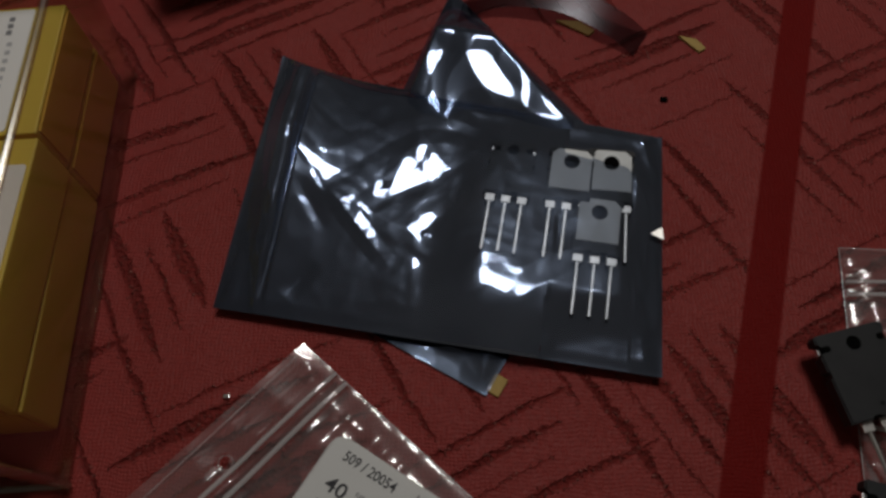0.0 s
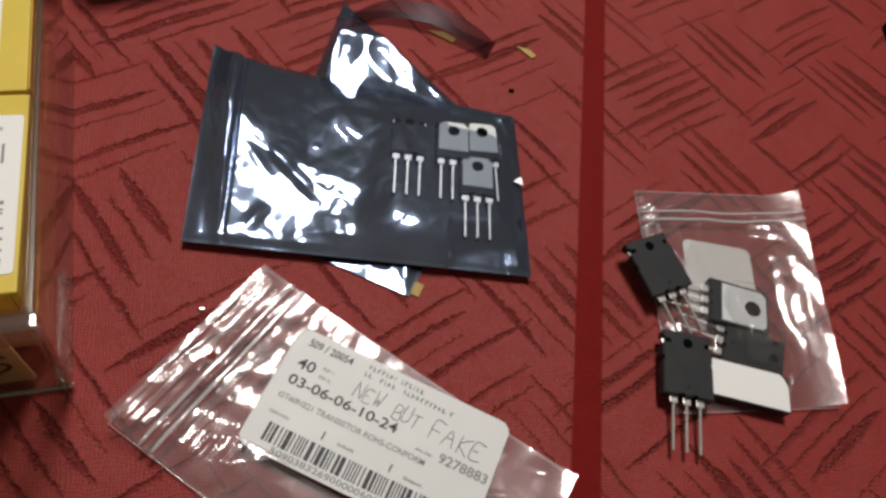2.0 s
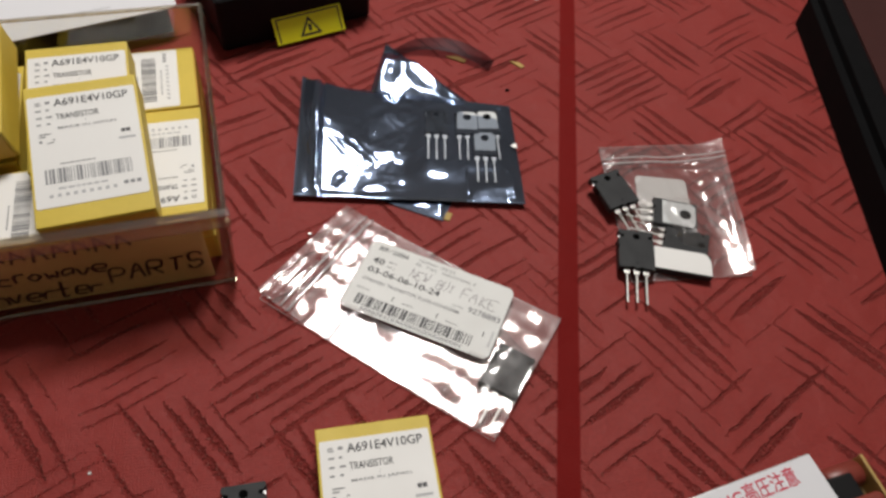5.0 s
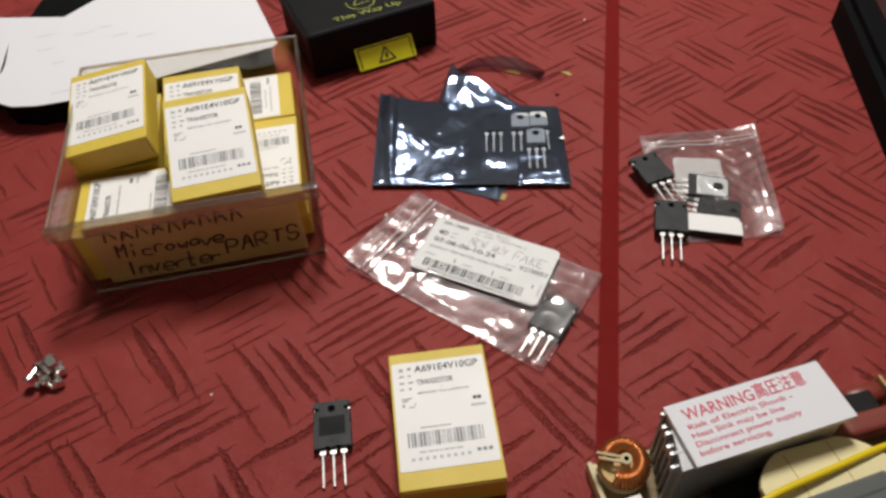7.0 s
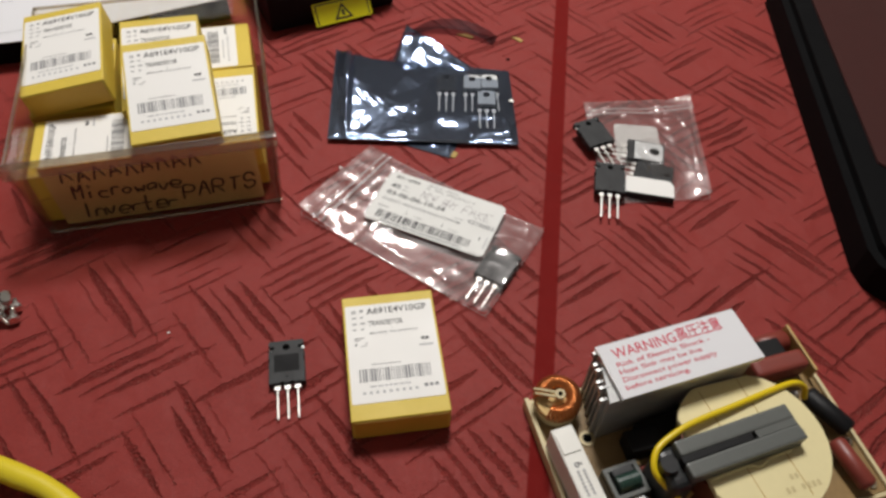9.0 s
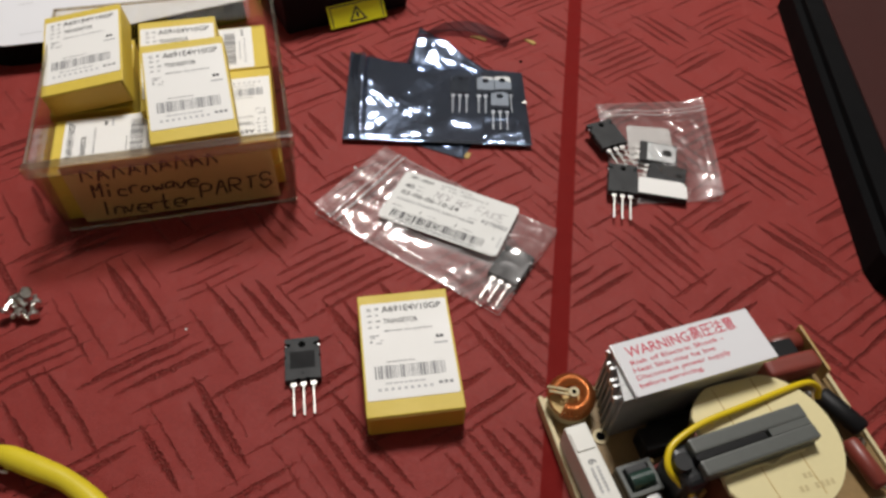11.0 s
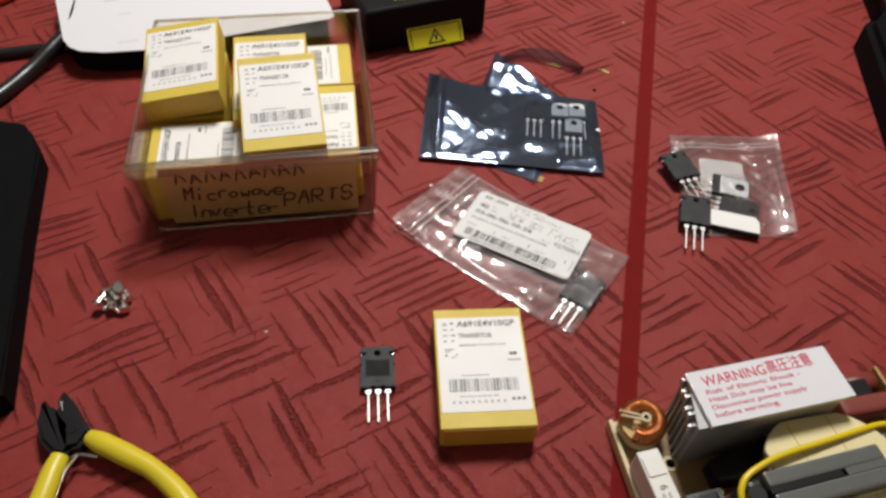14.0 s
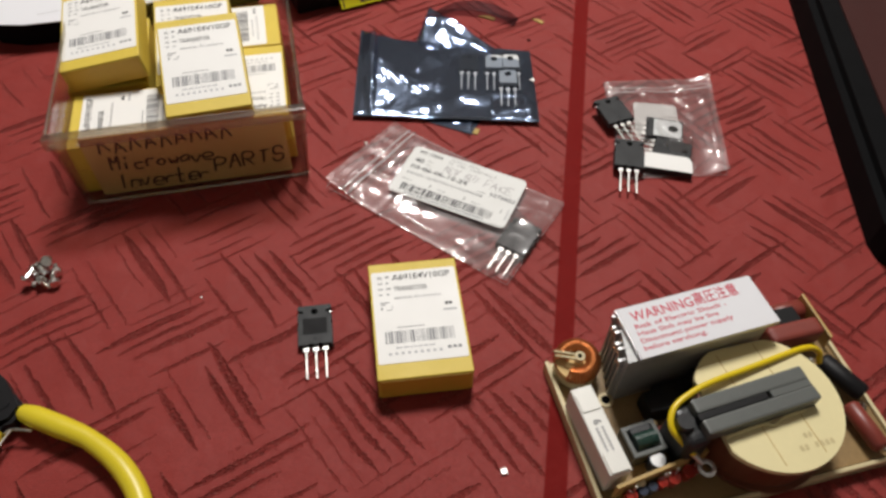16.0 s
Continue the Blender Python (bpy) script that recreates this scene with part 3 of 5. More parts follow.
def clear_box():
    b = thing("storage_box", "open clear plastic box full of yellow cartons", "storage box", BOX)
    W, D, Hh, t, g = 0.142, 0.150, 0.063, 0.0022, 0.0035
    part("base", blk((W, D, t), (W / 2, D / 2, 0.0), 0.0006), ACRYLIC, b)

    def wall(p0, p1, thick, name):
        bm = bmesh.new()
        (x0, y0), (x1, y1) = p0, p1
        d = Vector((x1 - x0, y1 - y0, 0)).normalized()
        nrm = Vector((-d.y, d.x, 0))
        out = -nrm * g
        lo = [Vector((x0, y0, t)), Vector((x1, y1, t))]
        hi = [Vector((x0, y0, Hh)) + out - d * g, Vector((x1, y1, Hh)) + out + d * g]
        vs = [bm.verts.new(q) for q in (lo[0], lo[1], hi[1], hi[0])]
        ws = [bm.verts.new(q + nrm * thick) for q in (lo[0], lo[1], hi[1], hi[0])]
        bm.faces.new(vs), bm.faces.new(ws[::-1])
        for i in range(4):
            bm.faces.new((vs[i], ws[i], ws[(i + 1) % 4], vs[(i + 1) % 4]))
        part(name, bm, ACRYLIC, b)

    wall((0, 0), (W, 0), t, "front_panel")
    wall((W, 0), (W, D), t, "side_panel")
    wall((W, D), (0, D), t, "back_panel")
    wall((0, D), (0, 0), t, "side_panel")
    # thick moulded rim along the front, thin bead on the other edges
    part("rim", blk((W + 2 * g + 0.004, 0.006, 0.009), (W / 2, -g - 0.002, Hh - 0.008), 0.0015), ACRYLIC_EDGE, b, "thick frosted clear rim")
    for x in (-g, W + g):
        part("rim", tube(((x, -g, Hh), (x, D + g, Hh)), 0.0011, 8, steps=1), ACRYLIC_EDGE, b)
    part("rim", tube(((-g, D + g, Hh), (W + g, D + g, Hh)), 0.0011, 8, steps=1), ACRYLIC_EDGE, b)
    for x in (0.0, W):
        part("corner_bead", tube(((x, 0.0, 0.002), (x + (g if x else -g), -g, Hh - 0.008)), 0.0012, 8, steps=1), ACRYLIC_EDGE, b)
    part("base_bead", tube(((0, 0, 0.0012), (W, 0, 0.0012)), 0.0012, 8, steps=1), ACRYLIC_EDGE, b)
    return b


clear_box()

card = thing("name_card", "brown kraft card with black marker writing", "card", BOX @ pose(0.071, 0.0036, 0.003, 92, 0, 0))
part("card_sheet", outline(rounded(0.122, 0.050, 0.001, 2, 0, 0.025), -0.0009, 0.0), KRAFT, card)
ZT = 0.0003
# the first word is a maker's name: strokes only
rn = random.Random(3)
scr = bmesh.new()
for k in range(9):
    x, h = -0.052 + 0.0092 * k, 0.0098 * rn.uniform(0.9, 1.1)
    y = 0.0362 + rn.uniform(-0.0008, 0.0008)
    top = (x + rn.uniform(0.001, 0.003), y + h, ZT)
    tube([(x, y, ZT), top], 0.0008, 5, 0.3, scr, steps=1)
    tube([top, (x + 0.0048, y + h * rn.uniform(0.45, 0.75), ZT), (x + 0.0066, y + h * rn.uniform(0.0, 0.3), ZT)], 0.0008, 5, 0.3, scr, steps=3)
    if k % 2:
        tube([(x + 0.0012, y + h * 0.42, ZT), (x + 0.0056, y + h * 0.5, ZT)], 0.0008, 5, 0.3, scr, steps=1)
part("marker_strokes", scr, MARKER, card)
handwriting("Microwave", -0.050, 0.0208, 0.0112, 0.064, 0.00082, MARKER, card, ZT, 5)
handwriting("Inverter", -0.050, 0.0040, 0.0122, 0.058, 0.00082, MARKER, card, ZT, 6)
handwriting("PARTS", 0.0125, 0.0090, 0.0118, 0.046, 0.00082, MARKER, card, ZT, 7, slope=0.05)

low = "white-labelled yellow carton at the bottom of the clear box"
for x, y, z, a in ((-0.147, 0.0925, 0.0024, 5), (-0.219, 0.066, 0.0024, 95), (-0.1656, 0.156, 0.0024, 95), (-0.243, 0.134, 0.0024, 6), (-0.243, 0.134, 0.022, 6)):
    carton(pose(x, y, z, 0, 0, a), low)
carton(pose(-0.147, 0.0925, 0.022, 0, 0, 184), "yellow carton lying flat in the clear box")
carton(pose(-0.1656, 0.156, 0.022, 0, 0, 95), "yellow carton lying crosswise in the clear box")
carton(pose(-0.219, 0.066, 0.022, 0, 0, 95), "yellow carton lying crosswise behind the handwritten card")
carton(pose(-0.1815, 0.1255, 0.0390, 12, 0, 5), "yellow carton half hidden under a leaning one")
carton(pose(-0.2405, 0.1335, 0.0465, 6, -6, 7), "yellow carton lying tilted on top of the pile")
carton(pose(-0.1690, 0.0800, 0.0525, 13, 0, 8), "yellow carton leaning on the pile with its label up")


# ---- power transistors ----
def transistor(m, label, w=0.0205, l=0.026, h=0.005, lead=0.0205, face="print", group="power transistors", splay=0.0, pitch=0.0054):
    """A flat moulded package with three leads; origin in the middle of its lead side, underneath."""
    t = thing("transistor", label, "transistor", m, group)
    hw, n = w / 2, 0.0016
    right = [(hw, 0.0), (hw, l * 0.50), (hw - n * 0.6, l * 0.52), (hw - n * 0.6, l * 0.57), (hw, l * 0.59), (hw, l * 0.76)]
    right += [(hw - 0.0019 * math.sin(radians(a)), l * 0.83 - l * 0.07 * math.cos(radians(a))) for a in (25, 60, 90, 120, 155)]
    right += [(hw, l * 0.90), (hw, l - 0.0008), (hw - 0.0008, l)]
    low = [(-hw, 0)]
    for x in (-pitch / 2, pitch / 2):
        low += [(x - 0.0012, 0), (x - 0.0012, 0.0013), (x + 0.0012, 0.0013), (x + 0.0012, 0)]
    pts = low + right + [(-x, y) for x, y in right[::-1]][:-1]
    part("package", outline(pts, 0.0003, h, 0.0004), EPOXY, t)
    if face == "tab":
        tw, tl = w * 0.86, l * 0.76
        part("metal_tab", outline([(-tw / 2, l * 0.2), (tw / 2, l * 0.2), (tw / 2, l * 0.2 + tl - 0.002), (tw / 2 - 0.002, l * 0.2 + tl), (-tw / 2 + 0.002, l * 0.2 + tl), (-tw / 2, l * 0.2 + tl - 0.002)], h - 0.0004, h + 0.0003, 0.0002), TAB, t, "grey nickel-plated metal tab")
        part("mounting_hole", cyl(bmesh.new(), w * 0.17, 0.0003, pose(0, l * 0.72, h + 0.0002), 20), HOLE, t)
    else:
        part("mounting_hole", cyl(bmesh.new(), 0.0020, 0.0002, pose(0, l * 0.83, h - 0.00005), 20), HOLE, t)
        for x in (-hw + 0.0022, hw - 0.0022):
            part("clip_mark", outline(rounded(0.0022, 0.0018, 0.0006, 3, x, l * 0.83), h - 0.0005, h + 0.0001), HOLE, t)
            part("clip_metal", blk((0.0013, 0.0019, 0.0016), (x * (hw - 0.0009) / (hw - 0.0022), l * 0.83, h * 0.35), 0.0002), ALU, t, "bright metal edge in the side notch")
        part("pin_mark", cyl(bmesh.new(), 0.0006, 0.00015, pose(0, l * 0.14, h - 0.00005), 12), EPOXY_PANEL, t)
        if face == "panel":
            part("print_panel", outline(rounded(w * 0.70, l * 0.40, 0.0003, 2, 0, l * 0.46), h - 0.0002, h + 0.00008), EPOXY_PANEL, t, "darker rubbed square where the print was")
    for k in (-1, 0, 1):
        x = k * pitch
        bm = blk((0.0032, 0.003, 0.0009), (x, -0.0013, h * 0.42), 0.0002)
        q = Vector((x + k * splay, -lead, 0.0006))
        d = [(x, -0.0025, h * 0.42 + 0.0004), (x + k * splay * 0.3, -0.008, h * 0.42), (q.x, q.y, h * 0.3)]
        tube(d, 0.00062, 6, 0.7, bm, 4)
        part("lead", bm, TINNED, t)
    return t


transistor(pose(-0.1080, -0.0975, 0, 0, 0, 1.0), "black power transistor with bright leads on the red cloth", w=0.0195, l=0.0268, face="panel", lead=0.0195)


# ---- film bags ----
def creases(corners, count, seed, width, amp, reach):
    """Random straight folds: (x, y, direction, half width, height, half length)."""
    rnd = random.Random(seed)
    a, b, cc, d = (Vector(q) for q in corners)
    out = []
    for _ in range(count):
        u, v = rnd.random(), rnd.random()
        p = (a * (1 - u) + b * u) * (1 - v) + (d * (1 - u) + cc * u) * v
        t = rnd.uniform(0, math.pi)
        out.append((p.x, p.y, math.cos(t), math.sin(t), rnd.uniform(*width), rnd.choice((1, 1, -0.7)) * rnd.uniform(*amp), rnd.uniform(*reach)))
    return out


def crease_height(folds, X, Y):
    z = 0.0
    for px, py, dx, dy, w, a, r in folds:
        x, y = X - px, Y - py
        s = abs(x * dy - y * dx)
        if s < w:
            t = (x * dx + y * dy) / r
            if -1 < t < 1:
                z += a * (1 - s / w) * (1 - t * t)
    return z


def ripple(X, Y, seed, amp, scale, angle=0.0, stretch=1.0):
    """Crisp-ridged wrinkles of a thin film, drawn out along one direction."""
    s, c = math.sin(angle), math.cos(angle)
    n = noise.noise(Vector(((X * c + Y * s) * scale / stretch, (Y * c - X * s) * scale, seed)))
    return amp * (1 - 2 * abs(n))


def crackle(X, Y, seed, amp, scale):
    """Flat facets that meet in sharp folds, like stiff crumpled film."""
    z = 0.0
    for k, a in enumerate((0.35, 1.25, 2.3)):
        n = noise.noise(Vector((X * scale + 3.1 * k, Y * scale, seed + 5 * k)))
        w = (X * math.cos(a) + Y * math.sin(a)) * scale * 0.9 + 1.7 * n
        z += abs(w - math.floor(w) - 0.5)
    return amp * (z - 0.75)


def bag(name, label, corners, mat, puff, folds, nx=110, ny=80, seed=1.0, wrinkle=None, seals=(), lift=0.0006, extra=None, curl=None, press=None, back=None, shape=None, zips=(), seams=0.0, edge=9.0, punch=None):
    """A flat bag of two films joined at the edges, puffed and creased on top; seals: heat seals and zip ridges (u, half width, height)."""
    cx, cy = sum(c[0] for c in corners) / 4, sum(c[1] for c in corners) / 4
    local = [(x - cx, y - cy) for x, y in corners]
    b = thing(name, label, "bag", pose(cx, cy, 0))

    def low(u, v, x, y):
        return lift + (curl(u, v) if curl else 0.0) + (max(0.0, 0.0003 + wrinkle(u, v, x - cx, y + cy) * 0.4) if wrinkle and not back else 0.0)

    def top(u, v, x, y):
        e = min(1.0, min(u, 1 - u) * edge, min(v, 1 - v) * edge)
        e = e * e * (3 - 2 * e)
        X, Y = x + cx, y + cy
        z = puff * e * (0.6 + 0.4 * noise.noise(Vector((X * 14, Y * 14, seed))))
        z += (0.3 + 0.7 * e) * ((wrinkle(u, v, X, Y) if wrinkle else 0) + crease_height(folds, X, Y)) + (shape(X, Y) * min(1.0, u * 16, (1 - u) * 14, (1 - v) * 16) if shape else 0)
        for su, hw, hh in seals:
            k = max(0.0, 1 - abs(u - su) / hw)
            z = z * (1 - 0.5 * min(1, k * 1.5)) + hh * k * 0.6
        if extra:
            k = extra(X, Y) + (wrinkle(u, v, X, Y) * e if wrinkle else 0)
            z = max(z, k) if not back else 0.5 * (z + k + math.sqrt((z - k) ** 2 + 0.0016 ** 2)) - 0.0008
        z = max(0.0, z)
        if press:
            z = min(z, press(X, Y))
        return lift + 0.0004 + z + (curl(u, v) if curl else 0.0)

    def punched(bm):
        if punch:
            px, py, pr = punch
            hit = [f for f in bm.faces if math.hypot(f.calc_center_median().x + cx - px, f.calc_center_median().y + cy - py) < pr]
            bmesh.ops.delete(bm, geom=hit, context="FACES")
        return bm

    part("back_film", punched(sheet(local, 80 if wrinkle and not back else 24, 60 if wrinkle and not back else 18, low)), back or mat, b, smooth=True)
    part("front_film", punched(sheet(local, nx, ny, top)), mat, b, smooth=True)
    if punch:
        rim = [(punch[0] - cx + punch[2] * math.cos(a), punch[1] - cy + punch[2] * math.sin(a), lift + 0.0026) for a in np.linspace(0, 2 * math.pi, 17)]
        part("punched_hole_rim", tube(rim, 0.00018, 5, 1.0, steps=1), ZIPPER, b, smooth=True)
    A, B, C, D = (Vector((*q, 0)) for q in local)
    for u, r in zips:
        p0, p1 = A + (B - A) * u, D + (C - D) * u
        line = []
        for k in range(17):
            q = p0 + (p1 - p0) * (k / 16)
            line.append((q.x, q.y, top(u, k / 16, q.x, q.y) + 0.0003))
        part("zip_profile", tube(line, r, 6, 0.5, steps=1), ZIPPER, b, "milky plastic zip line", smooth=True)
    if seams:
        for p0, p1 in ((A, B), (D, C), (A, D), (B, C)):
            line = [p0 + (p1 - p0) * (k / 12) + Vector((0, 0, lift + 0.0005 + 0.0006 * abs(noise.noise(Vector((k * 0.9, seed, 0)))))) for k in range(13)]
            part("edge_seam", tube(line, seams, 5, 0.4, steps=1), ZIPPER, b, smooth=True)
    return b, Vector((cx, cy, 0))


def cover(items, h, soft=0.006):
    """Height of a film that drapes over flat things: (x, y, radius)."""
    def f(X, Y):
        best = 0.0
        for x, y, r in items:
            d = math.hypot(X - x, Y - y)
            k = 1 - max(0.0, d - r) / soft
            best = max(best, h * (k * k * (3 - 2 * k) if k > 0 else 0))
        return best
    return f


# shielding bags
S2 = ((-0.052, 0.1005), (0.0057, 0.0684), (0.052, 0.150), (-0.007, 0.2305))


def raised_corner(X, Y):
    """The top corner stands up in one broad facet with a ridge near its edge."""
    rise = 0.25 * (Y - 0.160) + 0.05 * X
    return max(0.0, min(rise, 0.0095 - 0.5 * max(0.0, Y + 0.2 * X - 0.200)))


bag("shielding_bag", "crumpled metallised antistatic bag lying under another one", S2, SHIELD, 0.0010, creases(S2, 9, 5, (0.006, 0.014), (0.0004, 0.0012), (0.015, 0.04)), nx=150, ny=110, seed=4.0, back=SHIELD_BACK, shape=raised_corner,
    wrinkle=lambda u, v, X, Y: crackle(X, Y, 3.0, 0.0014, 26) + ripple(X, Y, 6.0, 0.0003, 75, 1.3, 1.5))
S1 = ((-0.0785, 0.0945), (0.0562, 0.0735), (0.0655, 0.1570), (-0.067, 0.190))


def soft_min(a, b, r):
    return 0.5 * (a + b - math.sqrt((a - b) ** 2 + r * r))


def lifted_wedge(X, Y):
    """The mouth corner rises in one broad slanting facet up to a ridge; from there the film falls slowly over the middle."""
    low = 0.0905 - 0.155 * (X + 0.055)
    bow = 0.010 * (1 - ((Y - 0.118) / 0.03) ** 2)
    face = 0.165 * (Y - low) - 0.05 * (X + 0.06)
    fall = 0.0094 - 0.185 * (X + 0.060 - 0.5 * bow) + 0.10 * max(0.0, X + 0.030) + 0.035 * (Y - 0.135) - 0.10 * max(0.0, Y - 0.165 + 0.26 * X)
    z = soft_min(face, fall, 0.0008) - 0.6 * max(0.0, -0.0650 - X + 0.09 * (Y - 0.1))
    floor = max(0.0, min(1.0, (X + 0.042) / 0.025)) * (0.0018 - 0.07 * max(-0.025, min(0.015, X)) + 0.0011 * noise.noise(Vector((X * 22, Y * 22, 2.0)))) * max(0.0, min(1.0, (Y - low) / 0.009))
    return -soft_min(-floor, -z, 0.0012)


def over_parts(X, Y):
    """The film draped over the four packages and their leads, sinking slowly to all sides."""
    x, y = X - 0.028, Y - 0.122
    x, y = x * 0.988 - y * 0.156, x * 0.156 + y * 0.988
    d = math.hypot(max(0.0, abs(x) - 0.018), max(0.0, abs(y) - 0.020)) + 0.007 * noise.noise(Vector((X * 38, Y * 38, 3.0)))
    k = max(0.0, min(1.0, 1 - d / (0.034 if x < 0 else 0.020)))
    return (0.0066 - 0.045 * x - 0.060 * y) * k * k * (3 - 2 * k)


def calm(X, Y):
    """How strongly the film crackles: little on the broad facet and over the packages, most between them."""
    if X < 0.0 and Y > 0.153 - 1.5 * (X + 0.06):
        return 0.80
    between = max(0.0, 1 - abs(X + 0.012 - 0.25 * (Y - 0.12)) / 0.030)
    return 0.20 + 0.85 * min(1.0, between + max(0.0, (X - 0.050) * 80))


dents = [(-0.052, 0.103, 0.6, 0.8, 0.0040, -0.0007, 0.007), (-0.050, 0.128, 0.5, -0.85, 0.0030, -0.0004, 0.010),
         (-0.036, 0.122, 0.62, -0.78, 0.0035, 0.0007, 0.020), (0.004, 0.093, 0.3, 0.95, 0.0025, 0.0009, 0.006), (0.024, 0.085, 0.35, 0.94, 0.0025, 0.0010, 0.008), (0.055, 0.110, 0.2, 0.98, 0.0030, 0.0010, 0.012)]
specks = [(-0.013, 0.118, 1, 0, 0.0011, 0.0006, 0.0012), (-0.002, 0.133, 1, 0, 0.0011, 0.0006, 0.0012), (0.008, 0.119, 1, 0, 0.0010, 0.0005, 0.0011), (-0.026, 0.136, 1, 0, 0.0011, 0.0006, 0.0013), (0.002, 0.108, 1, 0, 0.0009, 0.0005, 0.0010), (0.012, 0.128, 1, 0, 0.0009, 0.0005, 0.0010)]
esd, esd_c = bag("shielding_bag", "dark metallised antistatic bag holding four power transistors", S1, SHIELD, 0.0012, creases(S1, 10, 12, (0.006, 0.018), (0.0002, 0.0005), (0.015, 0.05)) + dents + specks, nx=220, ny=150, seed=9.0,
    seals=((0.105, 0.010, 0.0012),), lift=0.0036, edge=22.0, back=SHIELD_BACK,
    extra=over_parts,
    shape=lifted_wedge, wrinkle=lambda u, v, X, Y: crackle(X, Y, 7.0, 0.0007, 24) * calm(X, Y) + crackle(X, Y, 4.0, 0.00018, 62) * calm(X, Y) + ripple(X, Y, 9.0, 0.00014, 105, 1.1, 1.4) + (ripple(X, Y, 2.0, 0.0007, 120, 1.72, 5.0) if u < 0.1 or u > 0.93 else 0.0),
    curl=lambda u, v: 0.006 * max(0, 1 - u * 4) ** 2 * v)
part("tear_notch", outline([(0.0, 0.0), (0.004, 0.0022), (0.004, -0.0022)], 0.0052, 0.0056), TINNED, esd, m=pose(0.0612 - esd_c.x - 0.004, 0.1195 - esd_c.y, 0))
inside = "black transistor with grey metal tab inside the antistatic bag"
for x, y, rz, face in ((0.0125, 0.1335, -9, "print"), (0.0318, 0.1305, -9, "tab"), (0.0455, 0.1300, -6, "tab"), (0.0395, 0.1115, -9, "tab")):
    transistor(pose(x, y, 0.0040 if 0.02 < x < 0.035 else 0.0037, 0, 0, rz), inside, w=0.0152, l=0.0205, h=0.0034, lead=0.020, face=face, group="bagged power transistors", pitch=0.0052)

strip = thing("film_strip", "curled grey strip cut off an antistatic bag", "strip", pose(0, 0, 0))
bm = bmesh.new()
path = smooth_path(((-0.004, 0.219, 0.0004), (0.012, 0.2235, 0.0035), (0.034, 0.2195, 0.0050), (0.052, 0.2085, 0.0035), (0.061, 0.2015, 0.0004)), 8)
prev = None
for i, q in enumerate(path):
    k = i / (len(path) - 1)
    a, b = bm.verts.new(q + Vector((-0.001, -0.0055, 0.0002))), bm.verts.new(q + Vector((0.0015 + 0.004 * k, 0.0055, 0.0018 * math.sin(k * 3.1) + 0.0002)))
    if prev:
        bm.faces.new((prev[0], a, b, prev[1]))
    prev = (a, b)
part("strip_film", bm, SHIELD_CUT, strip, smooth=True)

# clear bag with the printed label
LB = ((-0.0993, 0.0275), (0.0066, -0.0660), (0.0561, -0.0060), (-0.0485, 0.0828))
LABEL = pose(-0.0116, 0.0162, 0.0052, 0, 0, -31.2)
LABEL_IN = LABEL.inverted()


def under_label(X, Y):
    q = LABEL_IN @ Vector((X, Y, 0))
    d = max(abs(q.x) - 0.0405, abs(q.y) - 0.0212)
    return 0.0036 + max(0.0, d) * 0.8


bag("zip_bag", "clear crinkled zip bag with a printed label and one transistor", LB, CLEAR, 0.0016, creases(LB, 14, 31, (0.005, 0.016), (0.0004, 0.0014), (0.018, 0.055)), nx=220, ny=140, seed=14.0,
    wrinkle=lambda u, v, X, Y: max(0.0, u - 0.80) * 5.0 * ripple(X, Y, 5.0, 0.0016, 60, 0.9, 1.8) + (0.75 + 1.2 * max(0.0, u - 0.6)) * (ripple(X, Y, 1.0, 0.0014, 24, 0.4, 2.2) + ripple(X, Y, 2.0, 0.00045, 70, -0.7, 2.4)) + max(0.0, 1 - v * 3.2) * (ripple(X, Y, 8.0, 0.0018, 34, -0.5, 1.8) + ripple(X, Y, 9.0, 0.0003, 110, 0.9, 2.0)) + max(0.0, min(1.0, (0.42 - u) * 6)) * (ripple(X, Y, 3.0, 0.0009, 190, 0.83, 9.0) + ripple(X, Y, 4.0, 0.0011, 75, -0.72, 2.2)), curl=lambda u, v: 0.0035 * max(0.0, 1 - u / 0.25) ** 2 + 0.0042 * (1 - v) * max(0.0, 1 - u / 0.26) ** 1.3 + 0.0026 * (max(0.0, u - 0.80) / 0.20) ** 1.5,
    seals=((0.018, 0.018, 0.0014), (0.052, 0.016, 0.0018), (0.100, 0.014, 0.0020), (0.132, 0.014, 0.0022)), zips=((0.100, 0.0008), (0.132, 0.0009)), seams=0.00022, punch=(-0.0671, 0.0478, 0.0021), press=under_label, extra=cover(((0.019, -0.034, 0.012), (0.005, -0.051, 0.006)), 0.0056, 0.02))
transistor(pose(0.0125, -0.0425, 0.0011, 0, 0, -38.5), "black power transistor inside the clear zip bag", w=0.0200, l=0.0255, h=0.0048, lead=0.018)

slip = thing("printed_label", "white printed label with barcode and handwriting on a clear bag", "label", LABEL)
sl = part("label_sheet", outline(rounded(0.0832, 0.0462, 0.004, 5, 0, -0.0009), -0.0003, 0.0), PAPER_GREY, slip)
Z = 0.00012


def put(body, x, y, size, width=None, mat=INK, **kw):
    text(body, size, (x, y, Z), mat, slip, width=width, **kw)


